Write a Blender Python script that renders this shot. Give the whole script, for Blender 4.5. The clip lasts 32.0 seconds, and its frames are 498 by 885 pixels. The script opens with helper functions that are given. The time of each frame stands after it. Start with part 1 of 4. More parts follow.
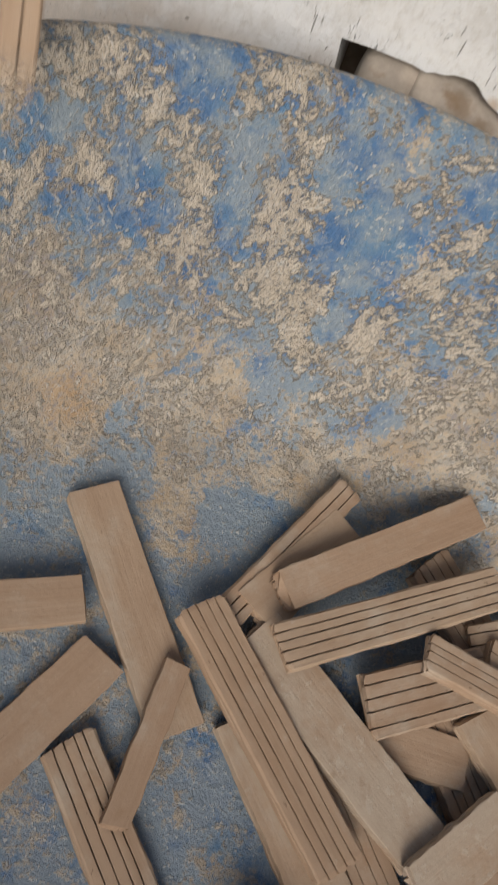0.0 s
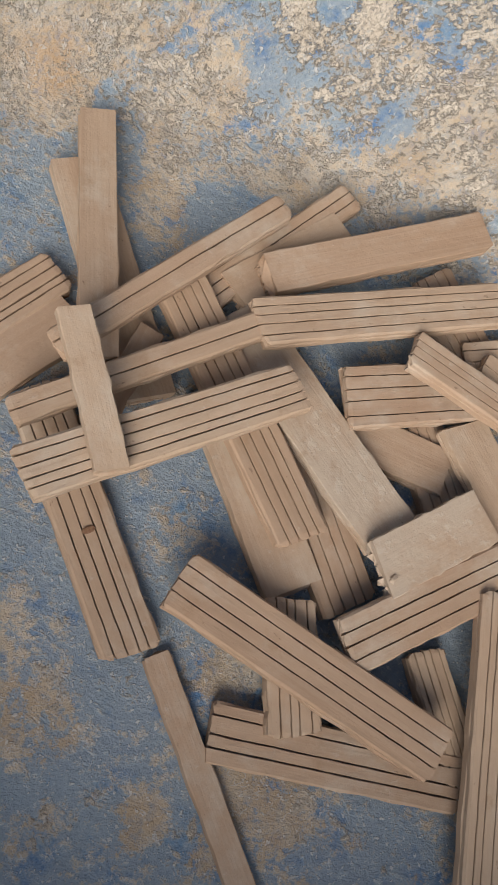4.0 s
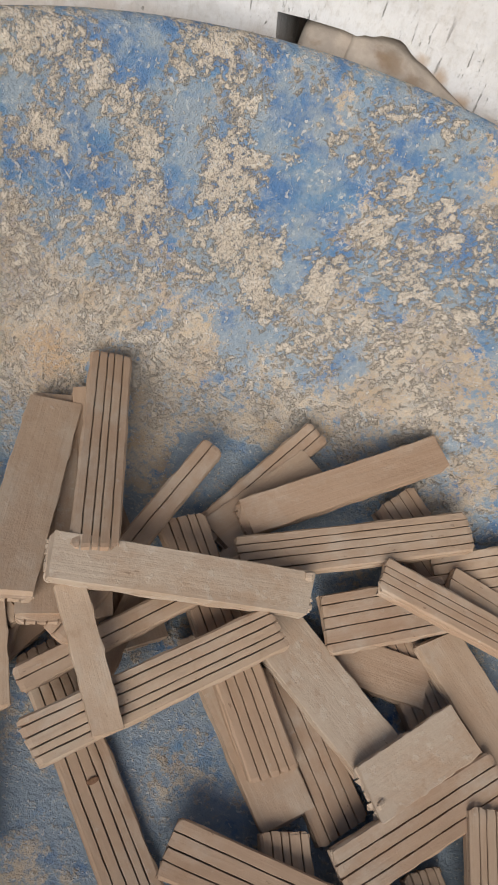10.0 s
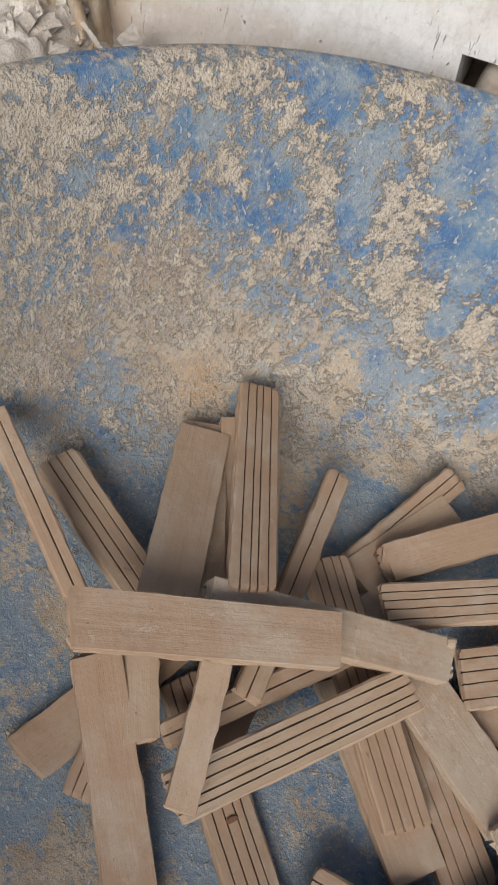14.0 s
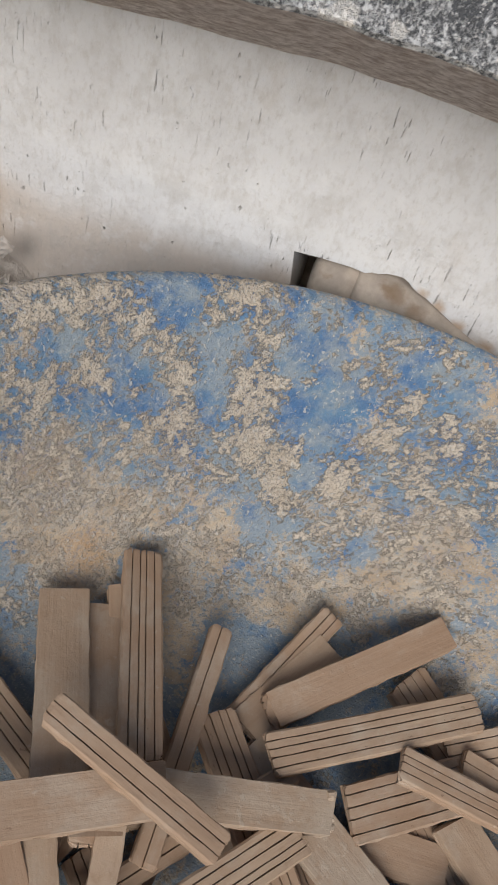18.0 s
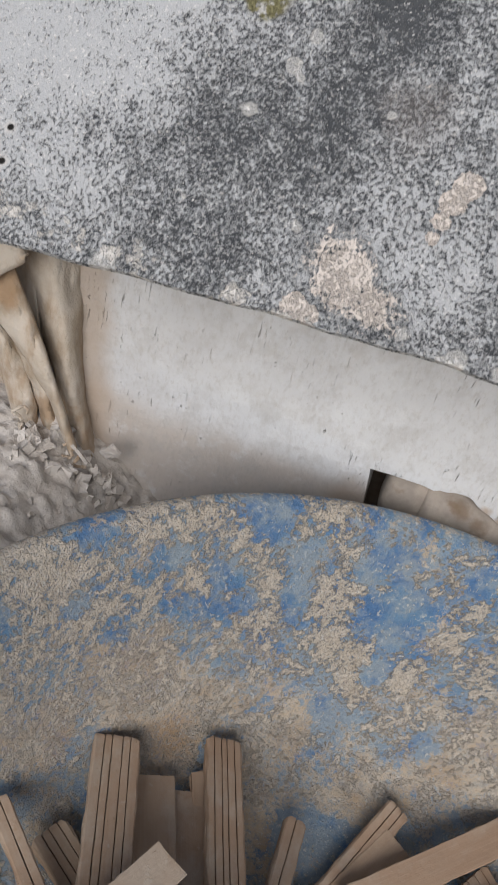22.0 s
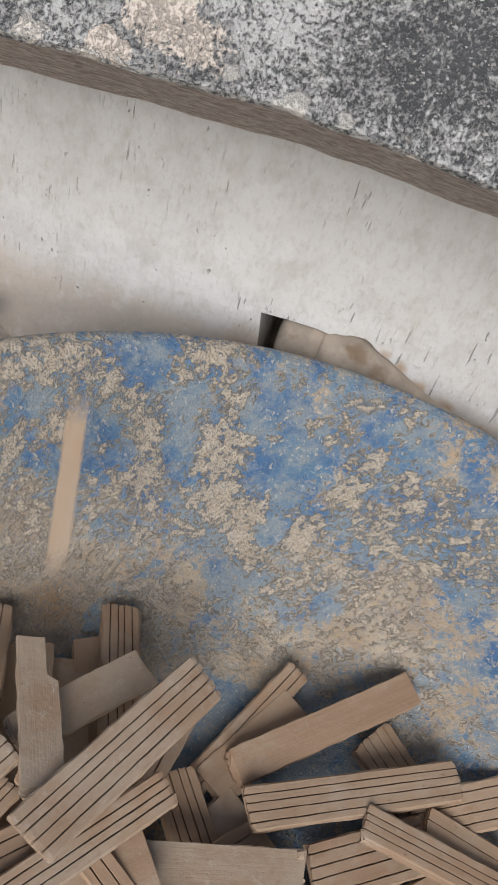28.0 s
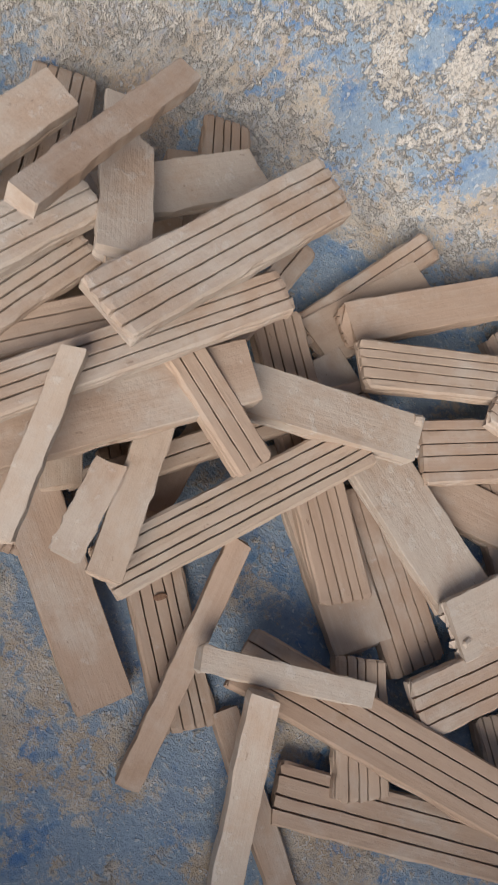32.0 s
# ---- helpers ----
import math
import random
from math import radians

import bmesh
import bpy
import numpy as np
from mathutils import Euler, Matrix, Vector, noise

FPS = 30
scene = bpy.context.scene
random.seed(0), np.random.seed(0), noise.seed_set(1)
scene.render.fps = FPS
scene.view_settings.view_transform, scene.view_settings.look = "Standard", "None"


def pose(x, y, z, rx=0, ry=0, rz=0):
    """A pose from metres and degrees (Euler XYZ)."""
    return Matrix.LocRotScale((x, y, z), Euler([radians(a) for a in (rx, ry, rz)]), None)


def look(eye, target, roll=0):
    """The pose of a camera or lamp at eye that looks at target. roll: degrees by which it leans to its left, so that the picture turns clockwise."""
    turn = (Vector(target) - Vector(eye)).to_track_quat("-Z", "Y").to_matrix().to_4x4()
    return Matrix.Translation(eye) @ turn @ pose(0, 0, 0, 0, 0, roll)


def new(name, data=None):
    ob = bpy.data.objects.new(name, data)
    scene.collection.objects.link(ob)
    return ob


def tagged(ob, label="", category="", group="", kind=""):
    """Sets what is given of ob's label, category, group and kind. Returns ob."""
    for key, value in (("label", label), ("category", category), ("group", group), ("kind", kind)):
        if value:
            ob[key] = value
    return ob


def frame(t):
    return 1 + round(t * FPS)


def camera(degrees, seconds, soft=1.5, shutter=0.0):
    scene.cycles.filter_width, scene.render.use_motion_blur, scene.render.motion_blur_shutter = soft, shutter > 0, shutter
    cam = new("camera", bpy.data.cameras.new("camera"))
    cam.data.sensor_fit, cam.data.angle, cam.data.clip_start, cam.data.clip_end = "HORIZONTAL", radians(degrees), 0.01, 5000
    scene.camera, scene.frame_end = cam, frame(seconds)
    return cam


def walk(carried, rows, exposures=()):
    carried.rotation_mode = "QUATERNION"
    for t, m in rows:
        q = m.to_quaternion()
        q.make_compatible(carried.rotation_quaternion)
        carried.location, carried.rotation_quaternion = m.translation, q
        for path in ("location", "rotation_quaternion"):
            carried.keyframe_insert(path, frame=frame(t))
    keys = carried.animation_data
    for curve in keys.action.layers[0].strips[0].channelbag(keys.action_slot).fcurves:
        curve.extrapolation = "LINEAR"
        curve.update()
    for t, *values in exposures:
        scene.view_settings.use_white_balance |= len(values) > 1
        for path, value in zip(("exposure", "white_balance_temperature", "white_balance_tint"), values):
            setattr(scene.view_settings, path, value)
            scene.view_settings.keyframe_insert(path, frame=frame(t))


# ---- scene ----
# ---- camera ----
cam = camera(34.9, 32.0, soft=1.5, shutter=0.4)
METRES, EYE, TILT, LEAN, TURN = 2.0, 0.8, -56.725, -16.860, 15.232
ROWS = [
    (0.0, 0.0, 0.0, 0.0, 0.0, 0.0, -0.0),
    (0.5, -0.0091, 0.0058, -0.0114, 0.2, -2.71, -1.61),
    (1.0, -0.0134, 0.0015, -0.0257, 1.01, -3.83, -3.35),
    (1.5, -0.0178, 0.0007, -0.0433, 1.68, -4.2, -4.15),
    (2.0, -0.016, 0.0051, -0.0643, 2.52, -5.07, -5.14),
    (2.5, -0.002, 0.003, -0.0823, 3.62, -5.64, -5.39),
    (3.0, 0.021, 0.0073, -0.0898, 3.95, -6.33, -3.97),
    (3.5, 0.0392, 0.0086, -0.0988, 3.71, -6.85, -2.19),
    (5.5, 0.0033, -0.0156, -0.0758, 6.72, -6.42, -6.26),
    (6.0, 0.0001, -0.0294, -0.0626, 7.57, -4.32, -5.7),
    (6.5, -0.0002, -0.0366, -0.0506, 8.27, -2.97, -5.6),
    (7.0, 0.0009, -0.0448, -0.0381, 8.5, -1.33, -5.4),
    (7.5, 0.0046, -0.0518, -0.0276, 8.47, 0.49, -4.63),
    (8.0, 0.012, -0.0515, -0.0211, 8.39, 1.33, -3.05),
    (8.5, 0.0255, -0.0473, -0.0208, 8.26, 1.69, -1.35),
    (9.0, 0.0437, -0.0351, -0.0307, 7.99, 2.03, 0.0),
    (9.5, 0.0579, -0.0268, -0.0415, 6.62, 2.12, 1.21),
    (10.0, 0.0586, -0.0278, -0.0444, 5.91, 2.13, 1.71),
    (10.5, 0.0712, -0.0226, -0.0607, 5.3, 1.86, 2.14),
    (11.0, 0.0595, -0.0189, -0.0708, 5.36, 0.77, 2.0),
    (11.5, 0.0286, -0.0134, -0.0635, 6.01, 0.25, 0.27),
    (12.0, -0.0009, -0.013, -0.0516, 6.71, 0.28, -1.59),
    (12.5, -0.0306, -0.0228, -0.0322, 8.14, 0.58, -3.64),
    (13.0, -0.0278, -0.0248, -0.0328, 8.92, 0.82, -4.71),
    (13.5, 0.0027, -0.0278, -0.0341, 9.28, 1.16, -3.71),
    (15.5, 0.0138, -0.0485, 0.0021, 6.79, 3.93, -0.63),
    (16.0, 0.0202, -0.0547, 0.0081, 5.92, 4.7, 0.36),
    (16.5, 0.024, -0.0629, 0.0177, 5.41, 5.57, 1.13),
    (17.0, 0.0307, -0.0683, 0.018, 4.99, 6.18, 1.88),
    (17.5, 0.0317, -0.069, 0.0171, 4.69, 6.8, 2.17),
    (18.0, 0.0406, -0.0694, 0.0176, 4.38, 7.58, 2.5),
    (18.5, 0.046, -0.0727, 0.0209, 4.06, 8.45, 3.19),
    (19.0, 0.0305, -0.0925, 0.0374, 4.18, 9.59, 3.0),
    (19.5, 0.0147, -0.1007, 0.0394, 4.53, 10.8, 2.12),
    (20.0, 0.0155, -0.1063, 0.0363, 4.7, 11.88, 1.15),
    (20.5, 0.0125, -0.1175, 0.042, 5.03, 13.53, 0.25),
    (21.0, 0.0127, -0.1193, 0.0473, 5.11, 14.06, 0.15),
    (21.5, 0.0155, -0.1182, 0.0477, 5.33, 15.01, 0.17),
    (22.0, 0.0111, -0.13, 0.054, 5.48, 16.49, 0.04),
    (22.5, 0.0228, -0.1364, 0.0572, 5.66, 17.31, 0.25),
    (23.0, 0.0289, -0.1358, 0.0582, 5.92, 17.64, 0.81),
    (23.5, 0.041, -0.1389, 0.0556, 5.8, 18.3, 1.5),
    (24.0, 0.0445, -0.1426, 0.063, 5.29, 19.02, 2.78),
    (24.5, 0.0411, -0.159, 0.0765, 4.05, 20.13, 3.31),
    (25.0, 0.0409, -0.1506, 0.0782, 3.4, 19.77, 3.51),
    (25.5, 0.0376, -0.1297, 0.0668, 3.42, 19.14, 3.18),
    (26.0, 0.0309, -0.1017, 0.0438, 3.03, 16.46, 2.43),
    (26.5, 0.0379, -0.0856, 0.0321, 2.78, 13.1, 1.87),
    (28.5, 0.0487, -0.0779, 0.0198, 2.88, 10.74, 2.36),
    (29.0, 0.0475, -0.0718, 0.018, 3.09, 10.41, 2.38),
    (29.5, 0.0343, -0.046, -0.0088, 3.61, 9.25, 1.69),
    (30.0, 0.0233, -0.0166, -0.0375, 3.62, 2.03, -1.34),
    (30.5, 0.0174, -0.0136, -0.052, 4.11, -2.84, -2.77),
    (31.0, 0.008, -0.0069, -0.0669, 4.95, -4.42, -4.56),
    (31.5, 0.0055, 0.0031, -0.0751, 5.46, -5.18, -5.3),
    (32.0, 0.0094, 0.0106, -0.0833, 5.75, -6.44, -5.31),
]
EXPOSURES = [(0.0, -0.62, 7150, 12), (1.5, -0.22, 7150, 12), (3.5, -0.12, 6980, 12), (6.0, -0.1, 7080, 12), (9.0, -0.5, 7020, 12), (11.0, -0.18, 6870, 12), (13.2, -0.3, 6950, 12), (16.0, -0.5, 6850, 12), (18.5, -0.6, 6700, 12), (20.0, -0.72, 6500, 12), (23.0, -0.74, 6520, 12), (26.5, -0.7, 6550, 12), (29.0, -0.55, 6850, 12), (30.0, -0.43, 6720, 12), (31.0, -0.15, 6500, 12), (32.0, -0.07, 6320, 12)]
walk(cam, [(t, pose(0, 0, EYE, TILT, LEAN, TURN) @ pose(METRES * x, METRES * y, METRES * z, 90 + pitch, roll, yaw)) for t, x, y, z, yaw, pitch, roll in ROWS], EXPOSURES)

# ---- light ----
world = bpy.data.worlds.new("sky")
scene.world = world
world.use_nodes = True
wn = world.node_tree.nodes
sky = wn.new("ShaderNodeTexSky")
sky.sky_type, sky.sun_disc, sky.sun_elevation, sky.sun_rotation = "NISHITA", False, radians(31), radians(175)
world.node_tree.links.new(sky.outputs[0], wn["Background"].inputs[0])
wn["Background"].inputs[1].default_value = 0.135
sun = new("sun", bpy.data.lights.new("sun", "SUN"))
sun.data.energy, sun.data.angle, sun.data.color = 4.1, radians(38), (1.0, 0.965, 0.92)
sun.matrix_world = look((0.2, -2.9, 1.9), (0, 0.3, 0))


# ---- materials ----
class Mat:
    """A small node-tree writer for one material."""

    def __init__(self, name, rough=0.8):
        self.m = bpy.data.materials.new(name)
        self.m.use_nodes = True
        self.t = self.m.node_tree
        self.b = self.t.nodes["Principled BSDF"]
        self.b.inputs["Roughness"].default_value = rough
        self.co = self.t.nodes.new("ShaderNodeTexCoord").outputs["Object"]

    def put(self, value, socket):
        if isinstance(value, bpy.types.NodeSocket):
            self.t.links.new(value, socket)
        else:
            socket.default_value = value

    def noise(self, scale, detail=4.0, rough=0.55, stretch=(1, 1, 1), shift=(0, 0, 0), co=None, warp=0.0, turn=(0, 0, 0)):
        mp = self.t.nodes.new("ShaderNodeMapping")
        self.put(co or self.co, mp.inputs["Vector"])
        mp.inputs["Scale"].default_value, mp.inputs["Location"].default_value = stretch, shift
        if any(turn):
            # turned, then stretched along the turned axes
            mp.vector_type = "TEXTURE"
            mp.inputs["Scale"].default_value = tuple(1 / k for k in stretch)
            mp.inputs["Rotation"].default_value = turn
        n = self.t.nodes.new("ShaderNodeTexNoise")
        self.put(mp.outputs[0], n.inputs["Vector"])
        for key, v in (("Scale", scale), ("Detail", detail), ("Roughness", rough), ("Distortion", warp)):
            n.inputs[key].default_value = v
        return n.outputs["Fac"]

    def math(self, op, a, b=0.0, c=0.0, clamp=False):
        n = self.t.nodes.new("ShaderNodeMath")
        n.operation, n.use_clamp = op, clamp
        for k, v in enumerate((a, b, c)):
            self.put(v, n.inputs[k])
        return n.outputs[0]

    def step(self, v, low, high):
        n = self.t.nodes.new("ShaderNodeMapRange")
        n.interpolation_type = "SMOOTHSTEP"
        self.put(v, n.inputs[0])
        n.inputs[1].default_value, n.inputs[2].default_value = low, high
        return n.outputs[0]

    def mix(self, f, a, b):
        n = self.t.nodes.new("ShaderNodeMix")
        n.data_type = "RGBA"
        for v, k in ((f, 0), (a, 6), (b, 7)):
            self.put((*v, 1) if isinstance(v, tuple) else v, n.inputs[k])
        return n.outputs[2]

    def ragged(self, amount, scale):
        """The object's coordinates pushed about by noise, for spots with uneven outlines."""
        n = self.t.nodes.new("ShaderNodeTexNoise")
        self.put(self.co, n.inputs["Vector"])
        n.inputs["Scale"].default_value, n.inputs["Detail"].default_value = scale, 5.0
        n.inputs["Roughness"].default_value = 0.65
        a = self.t.nodes.new("ShaderNodeVectorMath")
        a.operation = "MULTIPLY_ADD"
        self.put(n.outputs["Color"], a.inputs[0])
        a.inputs[1].default_value = (amount, amount, amount)
        self.put(self.co, a.inputs[2])
        b = self.t.nodes.new("ShaderNodeVectorMath")
        self.put(a.outputs[0], b.inputs[0])
        b.inputs[1].default_value = (-amount / 2, -amount / 2, -amount / 2)
        return b.outputs[0]

    def spot(self, x, y, z, r0, r1, co=None):
        """1 inside r0 metres round a place of the object, 0 past r1."""
        n = self.t.nodes.new("ShaderNodeVectorMath")
        n.operation = "DISTANCE"
        self.put(co or self.co, n.inputs[0])
        n.inputs[1].default_value = (x, y, z)
        return self.step(n.outputs["Value"], r1, r0)

    def height(self, v, strength=0.4, dist=0.002):
        n = self.t.nodes.new("ShaderNodeBump")
        self.put(v, n.inputs["Height"])
        n.inputs["Strength"].default_value, n.inputs["Distance"].default_value = strength, dist
        self.put(n.outputs[0], self.b.inputs["Normal"])

    def done(self, color, rough=None):
        self.put((*color, 1) if isinstance(color, tuple) else color, self.b.inputs["Base Color"])
        if rough is not None:
            self.put(rough, self.b.inputs["Roughness"])
        return self.m


def tub_plastic():
    m = Mat("mortar_crusted_blue_plastic")
    sep = m.t.nodes.new("ShaderNodeSeparateXYZ")
    m.put(m.co, sep.inputs[0])
    rag, wide = m.ragged(0.034, 42), m.ragged(0.05, 24)
    low = m.step(sep.outputs[2], -0.14, -0.27)
    floor = m.step(sep.outputs[2], -0.303, -0.3095)

    def add(a, b, k=1.0):
        return m.math("MULTIPLY_ADD", b, k, a)

    # strokes that lean as the trowel went
    stroke = m.noise(70, 8, 0.72, (1, 1, 0.45), warp=0.5, turn=(0.0, 0.7, 0.0))
    clot = m.noise(26, 8, 0.7, (1, 1, 0.7), shift=(1, 4, 2), warp=0.35, turn=(0.0, 0.4, 0.0))
    fine, grit = m.noise(150, 6, 0.7), m.noise(380, 3, 0.65)
    blue = m.mix(m.step(m.noise(18, 5, 0.6), 0.40, 0.62), (0.058, 0.155, 0.33), (0.105, 0.222, 0.365))
    # grey bloom over the blue, thickest on the floor
    veil = add(m.math("MULTIPLY", m.noise(24, 7, 0.68, shift=(5, 2, 1)), 0.8), fine, 0.25)
    bloom = m.math("MULTIPLY", m.step(add(veil, low, 0.09), 0.44, 0.60), 0.86)
    col = m.mix(bloom, blue, m.mix(fine, (0.20, 0.265, 0.318), (0.33, 0.38, 0.41)))
    # thin tan silt, smooth and soft-edged
    silt = add(add(m.math("MULTIPLY", m.noise(14, 8, 0.72, shift=(3, 1, 0)), 0.55), stroke, 0.20), fine, 0.32)
    for x, y, z, r in SILT + FLOOR_SILT:
        silt = add(silt, m.spot(x, y, z, r * 0.2, r * 1.9, wide), 0.115)
    for x, y, z, r in BARE:
        silt = add(silt, m.spot(x, y, z, r * 0.4, r * 1.5, rag), -0.07)
    silt = add(add(silt, floor, -0.048), low, 0.035)
    film = m.math("MULTIPLY", m.step(silt, 0.535, 0.605), add(0.52, m.step(fine, 0.36, 0.56), 0.40))
    tan = m.mix(m.step(m.noise(22, 5, 0.6), 0.36, 0.64), (0.44, 0.325, 0.205), (0.55, 0.455, 0.335))
    tan = m.mix(m.math("MULTIPLY", m.spot(-0.28, 0.32, -0.28, 0.01, 0.05, wide), 0.6), tan, (0.47, 0.285, 0.13))
    col = m.mix(film, col, tan)
    # pale mortar crust in clots
    crust = add(add(m.math("MULTIPLY", clot, 0.36), stroke, 0.46), fine, 0.44)
    for x, y, z, r in CLOTS + RIM_CLOTS:
        crust = add(crust, m.spot(x, y, z, r * 0.25, r * 1.7, rag), 0.060)
    for x, y, z, r in BARE:
        crust = add(crust, m.spot(x, y, z, r * 0.3, r * 1.7, rag), -0.085)
    for x, y, z, r in RIM_BARE:
        crust = add(crust, m.spot(x, y, z, r * 0.3, r * 1.1, rag), -0.075)
    crust = add(add(crust, low, -0.03), floor, -0.055)
    col = m.mix(m.math("MULTIPLY", m.step(crust, 0.570, 0.645), 0.5), col, m.mix(grit, (0.33, 0.34, 0.34), (0.50, 0.48, 0.44)))
    mask = m.math("MULTIPLY", m.step(crust, 0.620, 0.656), add(0.66, m.step(grit, 0.36, 0.52), 0.34))
    col = m.mix(m.math("MULTIPLY", mask, 0.94), col, m.mix(m.step(stroke, 0.35, 0.65), (0.47, 0.405, 0.322), (0.61, 0.55, 0.465)))
    # pale scratches, flecks of lime, and dark pits
    for shift, turn in (((0, 0, 0), (0.0, 0.9, 0.2)), ((4, 2, 7), (0.1, -0.45, 0.0))):
        near = m.math("ABSOLUTE", m.math("SUBTRACT", m.noise(40, 3, 0.6, (1, 1, 0.22), shift, warp=0.3, turn=turn), 0.5))
        col = m.mix(m.math("MULTIPLY", m.step(near, 0.012, 0.002), m.math("MULTIPLY", m.step(fine, 0.46, 0.60), 0.55)), col, (0.50, 0.53, 0.55))
    fleck = m.step(m.noise(210, 2, 0.5, (1, 1, 0.6), shift=(7, 1, 3)), 0.635, 0.68)
    col = m.mix(m.math("MULTIPLY", fleck, 0.65), col, (0.62, 0.61, 0.58))
    col = m.mix(m.math("MULTIPLY", m.step(fine, 0.40, 0.28), 0.30), col, (0.10, 0.12, 0.15))
    m.height(add(add(m.math("MULTIPLY", mask, 0.75), fine, 0.55), add(m.math("MULTIPLY", grit, 0.30), add(m.math("MULTIPLY", stroke, 0.9), fleck, 0.35))), 0.90, 0.0045)
    return m.done(col, add(0.48, m.math("MAXIMUM", mask, film), 0.37))


# places of the tub by what sticks there, as x, y, z and radius: hardly anything, mortar, silt on the wall, silt on the floor
BARE = ((-0.218, 0.46, -0.107, 0.02), (-0.092, 0.499, -0.11, 0.04), (-0.082, 0.513, -0.084, 0.029), (-0.107, 0.487, -0.132, 0.024), (-0.281, 0.468, -0.026, 0.025), (-0.233, 0.477, -0.057, 0.022), (-0.299, 0.424, -0.084, 0.021), (-0.361, 0.393, -0.051, 0.02), (-0.31, 0.399, -0.115, 0.024), (-0.261, 0.43, -0.12, 0.017), (-0.134, 0.523, -0.037, 0.018), (-0.156, 0.507, -0.059, 0.023), (-0.307, 0.366, -0.182, 0.007), (-0.121, 0.425, -0.251, 0.025), (-0.083, 0.466, -0.19, 0.017), (-0.027, 0.541, -0.034, 0.021), (0.026, 0.444, -0.245, 0.018), (-0.201, 0.278, -0.308, 0.016), (-0.487, 0.224, -0.046, 0.034), (-0.422, 0.308, -0.076, 0.016))
RIM_BARE = ((0.20, 0.535, -0.008, 0.12), (0.05, 0.565, -0.005, 0.09), (0.36, 0.44, -0.01, 0.15), (-0.30, 0.485, -0.004, 0.05), (0.19, 0.44, -0.17, 0.09), (0.33, 0.40, -0.16, 0.10), (0.25, 0.42, -0.22, 0.08), (-0.12, 0.56, -0.005, 0.08), (-0.44, 0.36, -0.004, 0.04))
CLOTS = ((-0.171, 0.476, -0.113, 0.026), (-0.177, 0.49, -0.079, 0.018), (-0.254, 0.466, -0.058, 0.017), (-0.251, 0.45, -0.094, 0.019), (-0.341, 0.431, -0.017, 0.02), (-0.294, 0.456, -0.031, 0.021), (-0.316, 0.404, -0.097, 0.016), (-0.241, 0.429, -0.146, 0.018), (-0.364, 0.365, -0.094, 0.02), (-0.118, 0.458, -0.189, 0.023), (-0.156, 0.46, -0.162, 0.021), (-0.112, 0.477, -0.151, 0.021), (-0.092, 0.446, -0.224, 0.022), (-0.044, 0.469, -0.193, 0.018), (-0.22, 0.508, -0.01, 0.017), (-0.14, 0.529, -0.021, 0.015), (-0.066, 0.539, -0.031, 0.02), (-0.085, 0.523, -0.059, 0.015), (0.049, 0.491, -0.143, 0.02), (-0.027, 0.507, -0.11, 0.019), (-0.4, 0.322, -0.096, 0.024), (-0.449, 0.288, -0.052, 0.031))
RIM_CLOTS = ((-0.47, 0.30, -0.02, 0.04), (-0.40, 0.40, -0.008, 0.03), (-0.50, 0.21, -0.03, 0.04), (-0.43, 0.33, -0.05, 0.03))
SILT = ((-0.336, 0.348, -0.166, 0.029), (-0.293, 0.352, -0.221, 0.043), (-0.331, 0.319, -0.217, 0.03), (-0.25, 0.361, -0.257, 0.032), (-0.28, 0.313, -0.285, 0.032), (-0.15, 0.307, -0.308, 0.028), (-0.132, 0.259, -0.31, 0.03), (-0.01, 0.369, -0.305, 0.027), (-0.14, 0.406, -0.274, 0.02), (0.086, 0.435, -0.249, 0.046), (0.09, 0.471, -0.176, 0.029), (-0.351, 0.324, -0.181, 0.046), (-0.407, 0.227, -0.203, 0.035), (-0.274, 0.326, -0.277, 0.037), (-0.443, 0.185, -0.175, 0.028), (-0.461, 0.194, -0.127, 0.027))
FLOOR_SILT = ((-0.164, -0.17, -0.31, 0.059), (-0.269, 0.058, -0.31, 0.026), (-0.182, -0.106, -0.31, 0.022), (-0.046, -0.17, -0.31, 0.03), (0.059, -0.201, -0.31, 0.016), (0.143, -0.162, -0.31, 0.039), (0.083, -0.081, -0.31, 0.019))


